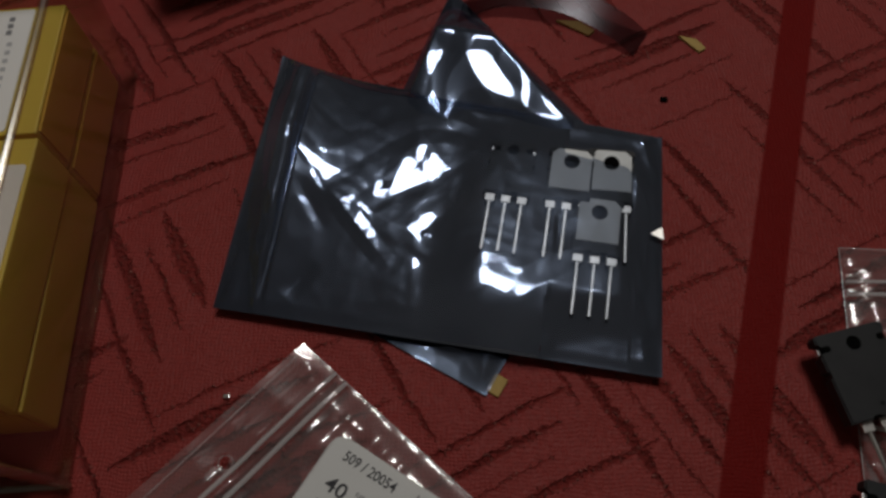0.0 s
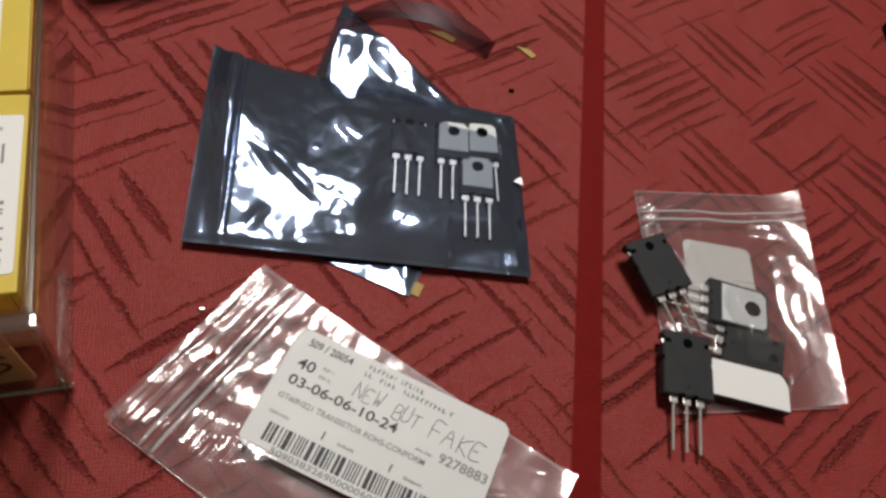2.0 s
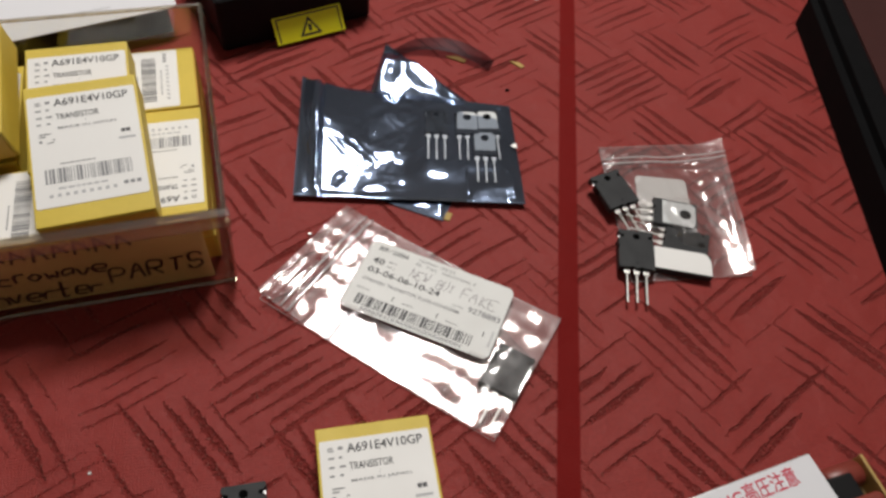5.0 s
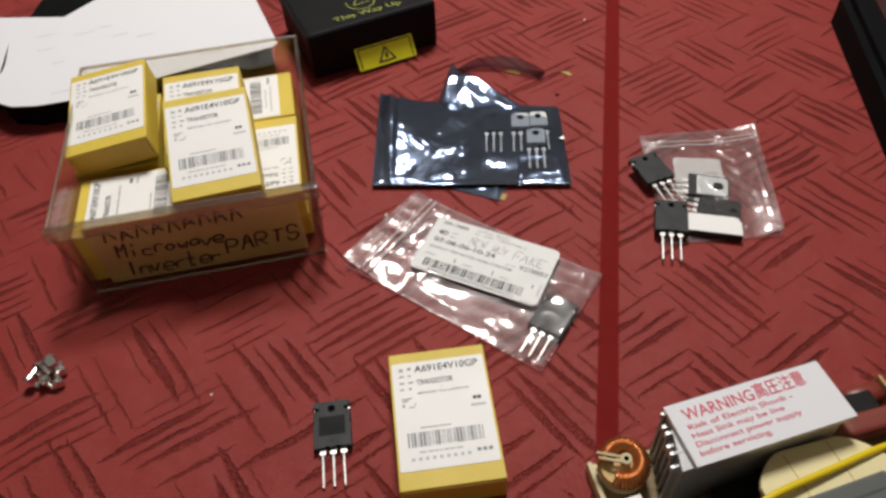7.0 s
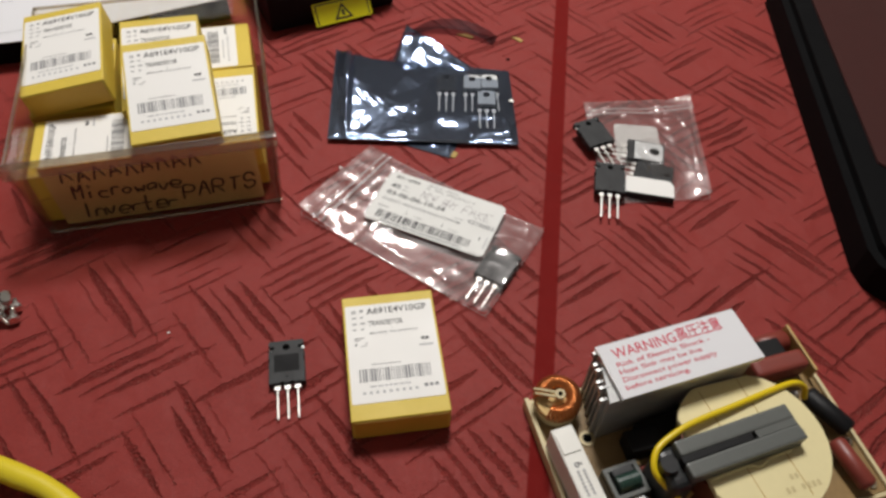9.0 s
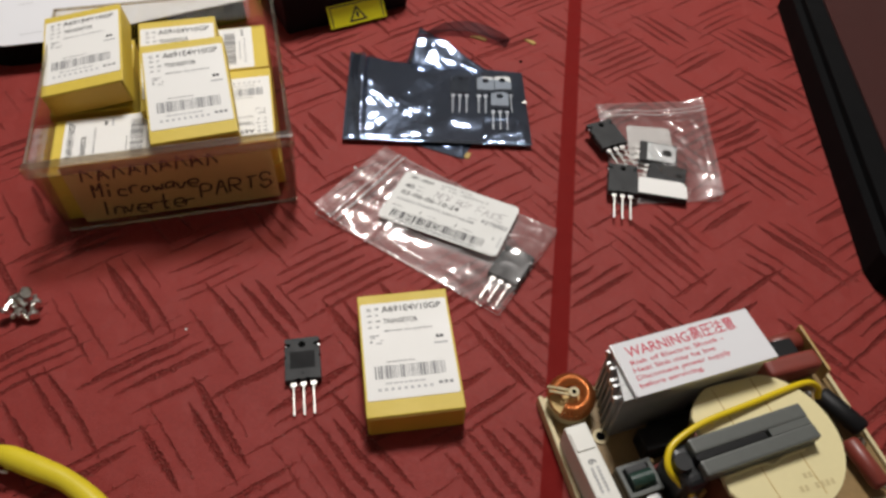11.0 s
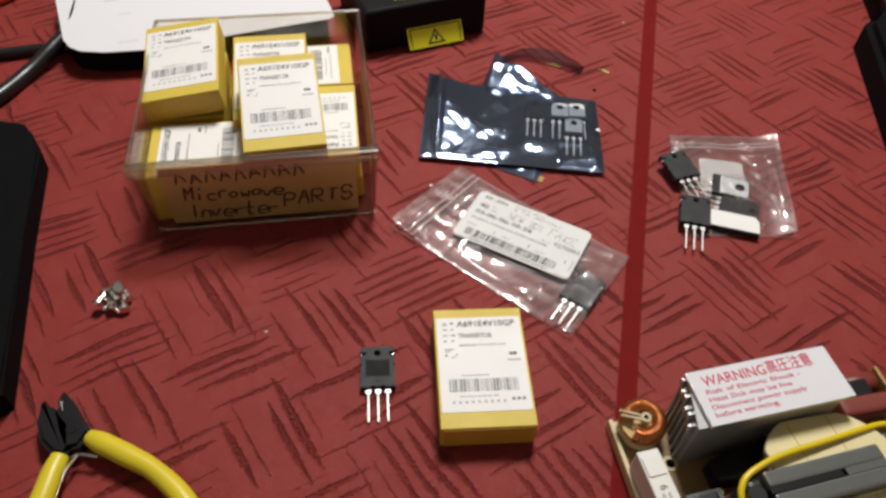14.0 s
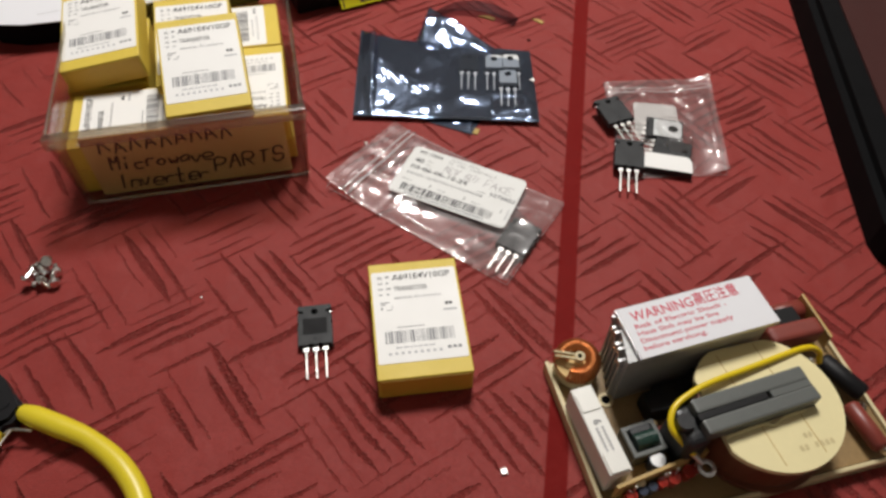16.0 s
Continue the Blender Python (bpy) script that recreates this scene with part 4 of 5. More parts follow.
put("509 / 20054", -0.0363, 0.0165, 0.0029, 0.0170)
put("40", -0.0363, 0.0076, 0.0040, 0.0065)
put("REF 1.", -0.0275, 0.0105, 0.0011, 0.0045, INK_GREY)
put("REF 2.", -0.0275, 0.0072, 0.0011, 0.0045, INK_GREY)
put("03-06-06-10-24", -0.0365, 0.0012, 0.0036, 0.0415)
put("GT60N321 TRANSISTOR ROHS-CONFORM", -0.0368, -0.0046, 0.0021, 0.0550, INK_GREY)
put("9278883", 0.0220, -0.0012, 0.0034, 0.0180, INK_GREY)
put("Art.-Nr.", 0.0135, -0.0008, 0.0011, 0.0065, INK_GREY)
put("Nahmen:", -0.0368, -0.0105, 0.0012, 0.0075, INK_GREY)
put("Inhalt", -0.0110, -0.0110, 0.0012, 0.0060, INK_GREY)
put("Gesamt", 0.0135, -0.0115, 0.0012, 0.0070, INK_GREY)
put("1", -0.0175, -0.0116, 0.0030)
put("1", 0.0075, -0.0116, 0.0030)
put("1", 0.0335, -0.0120, 0.0030)
put("50903832690000060000000001", -0.0300, -0.0228, 0.0021, 0.0560, INK_GREY)
handwriting("NEW", -0.0140, 0.0066, 0.0058, 0.0115, 0.00016, INK_PEN, slip, Z, 21)
handwriting("BUT", 0.0010, 0.0060, 0.0058, 0.0105, 0.00016, INK_PEN, slip, Z, 22, slope=-0.05)
handwriting("FAKE", 0.0155, 0.0045, 0.0066, 0.0215, 0.00016, INK_PEN, slip, Z, 23)
bars(letters(-0.0130, 0.0182, 0.0215, 0.0017, 31) + letters(-0.0135, 0.0152, 0.0345, 0.0017, 32), Z, INK_GREY, slip)
bars([(0.0385, -0.0165 + 0.0016 * k, 0.0012, 0.0011) for k in range(6)], Z, INK_PALE, slip)
bars(barcode(-0.0345, -0.0200, 0.0660, 0.0066, 41, 0.00052), Z, INK, slip, "barcode")

# small clear bag
ZB = ((0.1035, 0.0135), (0.1755, 0.0099), (0.1975, 0.1122), (0.1161, 0.1168))


ZC = (ZB[3], ZB[0], ZB[1], ZB[2])
LOW = [(pose(0.1354, 0.0208, 0, 0, 0, -18.5).inverted(), 0.0, 0.0, 0.0165, 0.0078), (pose(0.1063, 0.0178, 0, 0, 0, -16).inverted(), 0.0, 0.010, 0.0105, 0.017), (pose(0.1133, 0.0622, 0, 0, 0, 15).inverted(), 0.0, 0.008, 0.0105, 0.018)]


def under_parts(X, Y):
    best = 1.0
    for m, ox, oy, hw, hd in LOW:
        q = m @ Vector((X, Y, 0))
        best = min(best, 0.0004 + max(0.0, abs(q.x - ox) - hw, abs(q.y - oy) - hd) * 0.9)
    return best


bag("zip_bag", "small clear zip bag with transistors and a paper slip inside", ZC, CLEAR, 0.0016, creases(ZB, 14, 77, (0.005, 0.014), (0.0006, 0.0020), (0.018, 0.05)), nx=170, ny=140, seed=22.0,
    wrinkle=lambda u, v, X, Y: ripple(X, Y, 1.0, 0.0028, 26, 1.75, 2.2) + (0.3 + 1.2 * v) * ripple(X, Y, 2.0, 0.0007, 70, 1.6, 3.0), curl=lambda u, v: 0.0053 * max(0.0, 1 - (1 - v) * 4.0) ** 1.4,
    seals=((0.020, 0.020, 0.0020), (0.050, 0.010, 0.0012), (0.075, 0.012, 0.0022), (0.120, 0.020, 0.0022), (0.162, 0.020, 0.0022)), zips=((0.120, 0.0007), (0.160, 0.0008)), seams=0.00022, press=under_parts,
    extra=cover(((0.1500, 0.0535, 0.010), (0.150, 0.040, 0.008)), 0.0070))
note = thing("paper_slip", "small blank white paper slip inside the clear bag", "paper", pose(0.1435, 0.0700, 0.0010, 0, 0, -13))
part("slip_sheet", outline(rounded(0.032, 0.036, 0.003, 4), 0, 0.0002), PAPER_GREY, note)
transistor(pose(0.1316, 0.0592, 0.0014, 0, 0, -110), "black transistor with its grey metal tab up in the bag", w=0.0205, l=0.026, h=0.0049, face="tab", lead=0.0195)
transistor(pose(0.1320, 0.0410, 0.0012, 0, 0, -118), "black power transistor lying beside another inside the small bag", w=0.0195, l=0.026, h=0.0042, lead=0.0195)
module = thing("labelled_module", "flat black module with a blank white label on top", "component", pose(0.1354, 0.0208, 0.0015, 0, 0, -18.5))
part("module_body", blk((0.0325, 0.0150, 0.0046), (0.0003, -0.0004, 0), 0.0005), EPOXY, module)
part("label_sheet", outline([(-0.0163, -0.0074), (0.0163, -0.0074), (0.0163, 0.0030), (0.0145, 0.0062), (0.0128, 0.0076), (-0.0163, 0.0076)], 0.0044, 0.0049), PAPER, module, "blank white label")
onbag = "black power transistor with three leads lying on a clear bag"
transistor(pose(0.1133, 0.0622, 0.0050, 4, 0, 15), onbag, w=0.0205, l=0.0250, h=0.005, lead=0.0185, splay=0.0)
transistor(pose(0.1063, 0.0178, 0.0036, 2, 0, -16), onbag, w=0.0203, l=0.0262, h=0.005, lead=0.0205)


# ---- inverter board ----
A = 7.2
PCB = pose(0.0165, -0.1245, 0.0, 0, 0, A)
PI = PCB.inverted()


def on(x, y):
    """Plan of the room to plan of the board."""
    q = PI @ Vector((x, y, 0))
    return q.x, q.y


board = thing("inverter_board", "microwave inverter circuit board with heatsink, coil, transformer and yellow wire", "circuit board", PCB)
BW, BD = 0.1625, 0.0950
part("tray", blk((BW, BD, 0.0050), (BW / 2, -BD / 2, 0.0), 0.0008), CREAM, board, "cream plastic tray")
part("circuit_board", blk((BW - 0.006, BD - 0.006, 0.0016), (BW / 2 + 0.001, -BD / 2, 0.0045), 0.0002), BOARD, board, "brown phenolic board")
for s in (blk((0.0025, BD, 0.0085), (0.0013, -BD / 2, 0), 0.0006), blk((BW, 0.0022, 0.0085), (BW / 2, -BD + 0.0011, 0), 0.0006), blk((0.0022, BD, 0.0085), (BW - 0.0011, -BD / 2, 0), 0.0006)):
    part("tray_rim", s, CREAM, board)
Z0 = 0.0061

# heatsink with its warning label
hx, hy = on(0.0487, -0.1206)
HS = pose(hx, hy, Z0, 0, 0, 10.2 - A)
sink = part("heatsink", blk((0.0790, 0.0306, 0.0030), (0.0395, -0.0153, 0.0389), 0.0005), ALU, board, "silver aluminium heatsink", m=HS)
part("web", outline([(0.0020, -0.0010), (-0.0055, -0.0290), (0.0745, -0.0290), (0.0780, -0.0010)], 0.0, 0.0388), ALU_DULL, sink)
for k in range(6):
    part("fin", blk((0.0750, 0.0014, 0.0390 - 0.0030 * (k % 2)), (0.0372 - 0.0014 * k, -0.0020 - 0.0046 * k, 0.0), 0.0002), ALU_DULL, sink)
    part("fin_tip", blk((0.0022, 0.0018, 0.0040), (-0.0004 - 0.0014 * k, -0.0020 - 0.0046 * k, 0.0355 - 0.0030 * (k % 2)), 0.0003), ALU, sink)
wl = part("warning_label", outline(rounded(0.0784, 0.0298, 0.0006, 2, 0.0395, -0.0155), 0.0419, 0.0422), SHEET, sink, "white warning label with red print")
ZW = 0.04232
text("WARNING", 0.0056, (0.0062, -0.0095, ZW), INK_RED, wl, width=0.0352)
text("\u9ad8\u5727\u6ce8\u610f", 0.0058, (0.0420, -0.0092, ZW), INK_RED, wl, width=0.0255)
for k, (s, w) in enumerate((("Risk of Electric Shock -", 0.0520), ("Heat Sink may be live", 0.0455), ("Disconnect power supply", 0.0520), ("before servicing.", 0.0350))):
    text(s, 0.0025, (0.0050 - 0.0004 * k, -0.0140 - 0.0042 * k, ZW), INK_RED, wl, width=w)
part("spacer", blk((0.060, 0.012, 0.012), (0.043, -0.038, 0.0), 0.001), BLACK_PLASTIC, board, "black insulating foot", m=HS)

# toroid coil
tx, ty = on(0.0326, -0.1300)
coil = part("toroid_coil", cyl(bmesh.new(), 0.0118, 0.0075, pose(0, 0, 0), 28), CREAM, board, "copper-wound toroid choke on a cream base", m=pose(tx, ty, Z0 + 0.0005, 6, -6, 0))
bm = bmesh.new()
for k in range(40):
    a = radians(9 * k)
    if 165 < math.degrees(a) < 225:
        continue
    d = Vector((math.cos(a), math.sin(a), 0))
    ring = [d * (0.0085 + 0.0038 * math.cos(b)) + Vector((0, 0, 0.0115 + 0.0046 * math.sin(b))) for b in np.linspace(0, 2 * math.pi, 11)[:-1]]
    tube([*ring, ring[0]], 0.00072, 6, 1, bm, 1)
tagged(part("copper_winding", bm, COPPER, coil, "bright copper wire turns", smooth=True), kind="stuff")
core = bmesh.new()
cyl(core, 0.0112, 0.0045, pose(0, 0, 0.0075), 28)
part("toroid_core", core, KRAFT, coil)
part("centre_post", cyl(bmesh.new(), 0.0026, 0.0035, pose(0.001, 0, 0.0145), 16), CREAM, coil)
part("centre_hole", cyl(bmesh.new(), 0.0012, 0.0004, pose(0.001, 0, 0.0178), 12), HOLE, coil)
for y in (0.0012, -0.0014):
    part("wire_end", tube(((0.0, y, 0.0166), (-0.006, y + 0.003, 0.0170), (-0.0105, y + 0.006, 0.0150)), 0.0008, 6), CREAM, coil)

# white film capacitor
cx_, cy_ = on(0.0316, -0.1738)
part("film_capacitor", blk((0.0118, 0.0470, 0.0200), (0, 0, 0), 0.0010), CAP_WHITE, board, "white boxed capacitor", m=pose(cx_, cy_, Z0, 0, 0, 10.5 - A))
capm = pose(cx_, cy_, Z0 + 0.0201, 0, 0, 10.5 - A)
for y in (-0.0175, 0.0150):
    part("lid_plate", outline(rounded(0.0096, 0.0105, 0.0008, 3, 0, y), 0, 0.0006), CAP_WHITE, board, m=capm)
text("6", 0.0040, (-0.0020, 0.0050, 0.0002), INK_GREY, board, rot=-90, m=capm)
bars([(x, -0.0120 + 0.0019 * k, 0.0013, 0.0013) for k in range(7) for x in (-0.0024, 0.0006)], 0.0003, INK_PALE, board, m=capm)

# small driver transformer
sx_, sy_ = on(0.0548, -0.1775)
drv = part("driver_transformer", blk((0.0185, 0.0165, 0.0030), (0, 0, 0.006), 0.0006), BLACK_PLASTIC, board, "small grey transformer with a green core", m=pose(sx_, sy_, Z0, 0, 0, 4))
for x, y, w, d in ((0, 0.0070, 0.0185, 0.0026), (0, -0.0070, 0.0185, 0.0026), (-0.0080, 0, 0.0024, 0.0130), (0.0080, 0, 0.0024, 0.0130)):
    part("frame_bar", blk((w, d, 0.0110), (x, y, 0.0), 0.0006), FERRITE, drv)
part("core_top", blk((0.0120, 0.0046, 0.0040), (0.0, 0.0042, 0.0090), 0.0012), BLACK_RUBBER, drv)
part("green_core", tube(((-0.0058, -0.001, 0.0110), (0.0058, -0.001, 0.0110)), 0.0042, 16, steps=1), FERRITE_GREEN, drv, "glossy dark green core")
part("pcb_hole_ring", cyl(bmesh.new(), 0.0042, 0.0008, pose(*on(0.0445, -0.1500), Z0), 20), CREAM, board)
part("pcb_hole", cyl(bmesh.new(), 0.0024, 0.0009, pose(*on(0.0445, -0.1500), Z0 + 0.0001), 16), HOLE, board)

# main transformer
mx, my = on(0.1150, -0.1730)
main = part("main_transformer", cyl(bmesh.new(), 0.0335, 0.0230, pose(0, 0, 0.0), 40), WINDING, board, "large transformer with cream bobbin and grey ferrite core", m=pose(mx, my, Z0 + 0.0025, 0, 0, 0))


def disc(z0, z1, flat):
    pts = []
    for k in range(56):
        a = radians(360 * k / 56)
        x, y = 0.0362 * math.cos(a), 0.0362 * math.sin(a)
        pts.append((max(x, -0.030), min(y, 0.0325 if flat else 0.04)))
    return outline(pts, z0, z1, 0.0004)


part("bobbin_flange", disc(0.0230, 0.0262, True), PAPER_BOBBIN, main, "round cream bobbin flange with faint print")
part("bobbin_foot", disc(-0.0010, 0.0018, True), WINDING, main)
for x in (-0.011, 0.011):
    part("flange_groove", blk((0.0004, 0.062, 0.0002), (x, 0, 0.0261), m=pose(0, 0, 0, 0, 0, 4)), BOARD_EDGE, main)
bars([(0.002 + 0.0027 * k, -0.0270, 0.0016, 0.0026) for k in range(7) if k != 2] + [(0.007 + 0.0026 * k, -0.0215, 0.0016, 0.0024) for k in range(2)], 0.0264, INK_TAN, main)
CR = pose(-0.0100, -0.0005, 0.0, 0, 0, 11.2 - A)
for y in (0.0055, -0.0055):
    part("ferrite_bar", blk((0.0620, 0.0076, 0.0095), (0, y, 0.0250), 0.0012), FERRITE, main, "grey ferrite core", m=CR)
part("core_tape", blk((0.0380, 0.0032, 0.0086), (-0.0125, 0.0, 0.0256), 0.0004), BLACK_PLASTIC, main, m=CR)
part("ferrite_bridge", blk((0.0220, 0.0036, 0.0091), (0.0195, 0.0, 0.0252), 0.0002), FERRITE, main, m=CR)
part("core_end", blk((0.0135, 0.0215, 0.0290), (-0.0335, 0.0, 0.0), 0.0050, segs=4), BLACK_RUBBER, main, m=CR)
part("clip_knob", cyl(bmesh.new(), 0.0042, 0.0060, CR @ pose(-0.0370, 0.001, 0.026), 16), BLACK_RUBBER, main)
part("core_lip", tube((CR @ Vector((-0.020, -0.0102, 0.0268)), CR @ Vector((0.000, -0.0100, 0.0268)), CR @ Vector((0.005, -0.0120, 0.0268)), CR @ Vector((0.012, -0.0100, 0.0268)), CR @ Vector((0.024, -0.0100, 0.0268))), 0.0008, 6), PAPER_BOBBIN, main)

# yellow wire with its ring terminal
wire = [(0.1570, -0.1500, 0.0240), (0.1555, -0.1465, 0.0300), (0.1450, -0.1465, 0.0350), (0.1133, -0.1550, 0.0370), (0.0905, -0.1612, 0.0385), (0.0778, -0.1658, 0.0385), (0.0664, -0.1725, 0.0375), (0.0628, -0.1812, 0.0350), (0.0680, -0.1880, 0.0305), (0.0728, -0.1922, 0.0265)]
wl_ = [(*on(x, y), z) for x, y, z in wire]
part("yellow_wire", tube(wl_, 0.00165, 10), WIRE_YELLOW, board, "thick yellow insulated wire", smooth=True)
e0, e1 = Vector(wl_[-2]), Vector(wl_[-1])
part("crimp", tube((e1 - (e1 - e0) * 0.1, e1 + (e1 - e0).normalized() * 0.006), [0.0019, 0.0013], 10, 0.8, steps=1), ALU, board)
rg = e1 + (e1 - e0).normalized() * 0.0095
bm = bmesh.new()
ro = [Vector((0.0034 * math.cos(a), 0.0034 * math.sin(a), 0)) for a in np.linspace(0, 2 * math.pi, 20)]
tube([rg + q for q in ro], 0.0012, 6, 0.5, bm, 1)
part("ring_terminal", bm, ALU, board, "tinned ring terminal")

# upright sub-board and the row of small parts in front of it
u0, u1 = Vector((*on(0.0335, -0.2015), 0)), Vector((*on(0.0830, -0.1885), 0))
ua = math.degrees(math.atan2(u1.y - u0.y, u1.x - u0.x))
UP = Matrix.Translation((u0 + u1) / 2) @ pose(0, 0, Z0, 0, 0, ua)
part("upright_board", blk(((u1 - u0).length, 0.0018, 0.0150), (0, 0, 0), 0.0002), BOARD_EDGE, board, "amber upright circuit board", m=UP)
for k, (x, mat, r) in enumerate(((-0.0190, CAP_BRIGHT, 0.0030), (-0.0125, CAP_BLUE, 0.0024), (-0.0072, CAP_BLUE, 0.0024), (-0.0015, CAP_BRIGHT, 0.0026), (0.0050, CAP_BRIGHT, 0.0034), (0.0135, CAP_BRIGHT, 0.0034), (0.0175, CAP_BRIGHT, 0.0026))):
    part("small_capacitor", tube(((x, -0.0035, 0.0020), (x, -0.0045, 0.0095)), r, 12, steps=1), mat, board, m=UP)
for x in (-0.0175, -0.0010, 0.0010, 0.0060, 0.0170):
    part("capacitor_lead", tube(((x, -0.0035, 0.008), (x + 0.0006, -0.0030, 0.0150)), 0.0004, 6, steps=1), TINNED, board, m=UP)
part("electrolytic_capacitor", cyl(bmesh.new(), 0.0042, 0.0090, pose(*on(0.0590, -0.1885), Z0), 20), CAP_BLUE, board, "small capacitor with a silver top")
part("capacitor_top", cyl(bmesh.new(), 0.0038, 0.0004, pose(*on(0.0590, -0.1885), Z0 + 0.0090), 20), ALU, board)
part("glue_blob", tube(((*on(0.0425, -0.1990), 0.012), (*on(0.0470, -0.1985), 0.015), (*on(0.0490, -0.1975), 0.013)), [0.001, 0.003, 0.001], 8), CREAM, board, smooth=True)
for x, y, mat in ((0.0655, -0.1640, CAP_RED), (0.0625, -0.1690, KRAFT), (0.0665, -0.1720, CAP_RED)):
    part("resistor", tube(((*on(x - 0.003, y), 0.011), (*on(x + 0.003, y + 0.001), 0.012)), 0.0016, 8, steps=1), mat, board)

# parts along the far side
def lying(name, p0, p1, r, z, mat, label, flat=1.0):
    a, b = Vector((*on(*p0), z)), Vector((*on(*p1), z))
    c = [a, a + (b - a) * 0.06, a + (b - a) * 0.94, b]
    return part(name, tube(c, [r * 0.7, r, r, r * 0.7], 14, flat, steps=1), mat, board, label, smooth=True)


q0, q1 = Vector((*on(0.1400, -0.1290), 0)), Vector((*on(0.1720, -0.1245), 0))
part("film_capacitor", blk(((q1 - q0).length, 0.0112, 0.0128), (0, 0, 0), 0.0036, segs=4), CAP_RED, board, "dull red dipped capacitor", m=Matrix.Translation((q0 + q1) / 2) @ pose(0, 0, 0.0085, 0, 0, math.degrees(math.atan2((q1 - q0).y, (q1 - q0).x))), smooth=False)
lying("diode_block", (0.1660, -0.1430), (0.1790, -0.1660), 0.0056, 0.0140, BLACK_PLASTIC, "black rectifier", 0.8)
lying("film_capacitor", (0.1690, -0.1700), (0.1745, -0.1950), 0.0048, 0.0130, CAP_RED, "red dipped capacitor")
lying("film_capacitor", (0.1520, -0.1110), (0.1720, -0.1080), 0.0060, 0.0100, CAP_RED, "red dipped capacitor")
part("side_post", blk((0.0016, 0.0300, 0.0110), (*on(0.1745, -0.1170), Z0), 0.0004), BOARD_EDGE, board)
for x, y in ((0.1640, -0.1400), (0.1800, -0.1690), (0.1810, -0.1920), (0.1620, -0.1660), (0.1710, -0.1380)):
    part("solder_joint", cyl(bmesh.new(), 0.0024, 0.0022, pose(*on(x, y), Z0 + 0.001), 12, 0.0008), ALU, board)
part("relay", blk((0.030, 0.012, 0.010), (*on(0.1500, -0.1165), Z0), 0.001), BLACK_PLASTIC, board, "black relay")
part("connector", blk((0.040, 0.010, 0.012), (*on(0.1120, -0.1440), Z0), 0.001), BLACK_PLASTIC, board, "black plastic connector")
part("pulse_block", blk((0.018, 0.012, 0.013), (*on(0.0700, -0.1585), Z0), 0.001), BLACK_PLASTIC, board, "small black block")


# ---- side cutters ----
cut = thing("side_cutters", "side cutters with blackened jaws and bright yellow handle grips", "cutters", pose(-0.2670, -0.1220, 0))
O = Vector((-0.2670, -0.1220, 0))


def rel(*pts):
    return [Vector(p) - O for p in pts]


def jaw(pts, name):
    q = [(p.x, p.y) for p in rel(*[(x, y, 0) for x, y in pts])]
    return part(name, outline(q, 0.0035, 0.0125, 0.0022), STEEL_BLACK, cut, "blackened steel jaw")


jaw(((-0.2868, -0.1030), (-0.2855, -0.1020), (-0.2795, -0.1098), (-0.2725, -0.1112), (-0.2690, -0.1180), (-0.2640, -0.1300), (-0.2660, -0.1350), (-0.2730, -0.1330), (-0.2810, -0.1260), (-0.2860, -0.1150)), "jaw")
jaw(((-0.2765, -0.0975), (-0.2700, -0.1035), (-0.2640, -0.1120), (-0.2560, -0.1210), (-0.2600, -0.1300), (-0.2680, -0.1320), (-0.2740, -0.1220), (-0.2748, -0.1100), (-0.2772, -0.1045)), "jaw")
part("cutting_edge", tube(rel((-0.2766, -0.0980, 0.0110), (-0.2755, -0.1050, 0.0125), (-0.2735, -0.1100, 0.0125)), [0.0006, 0.0016, 0.0008], 8), STEEL_BLACK, cut, "ground cutting edge")
part("pivot", cyl(bmesh.new(), 0.0030, 0.0008, pose(*(Vector((-0.2660, -0.1200, 0.0122)) - O)), 20), STEEL_BLACK, cut)
part("grip", tube(rel((-0.2575, -0.1235, 0.0085), (-0.2500, -0.1272, 0.0090), (-0.2360, -0.1345, 0.0090), (-0.2200, -0.1435, 0.0088), (-0.2030, -0.1590, 0.0085), (-0.1915, -0.1780, 0.0080), (-0.1880, -0.2000, 0.0075), (-0.1920, -0.2250, 0.0070)), [0.0042, 0.0056, 0.0058, 0.0051, 0.0056, 0.0056, 0.0055, 0.0052], 16, 0.95), GRIP_YELLOW, cut, "yellow plastic grip", smooth=True)
part("grip", tube(rel((-0.2695, -0.1335, 0.0085), (-0.2705, -0.1420, 0.0090), (-0.2715, -0.1560, 0.0090), (-0.2740, -0.1750, 0.0085), (-0.2730, -0.2000, 0.0080), (-0.2670, -0.2250, 0.0072)), [0.0046, 0.0056, 0.0060, 0.0062, 0.0062, 0.0056], 16, 0.95), GRIP_YELLOW, cut, "yellow plastic grip", smooth=True)
part("return_spring", tube(rel((-0.2640, -0.1345, 0.0080), (-0.2605, -0.1330, 0.0090), (-0.2500, -0.1350, 0.0090)), 0.0009, 8), STEEL, cut, "bright wire spring")
part("return_spring", tube(rel((-0.2610, -0.1332, 0.0085), (-0.2650, -0.1430, 0.0085), (-0.2660, -0.1560, 0.0080)), 0.0009, 8), STEEL, cut, "bright wire spring")


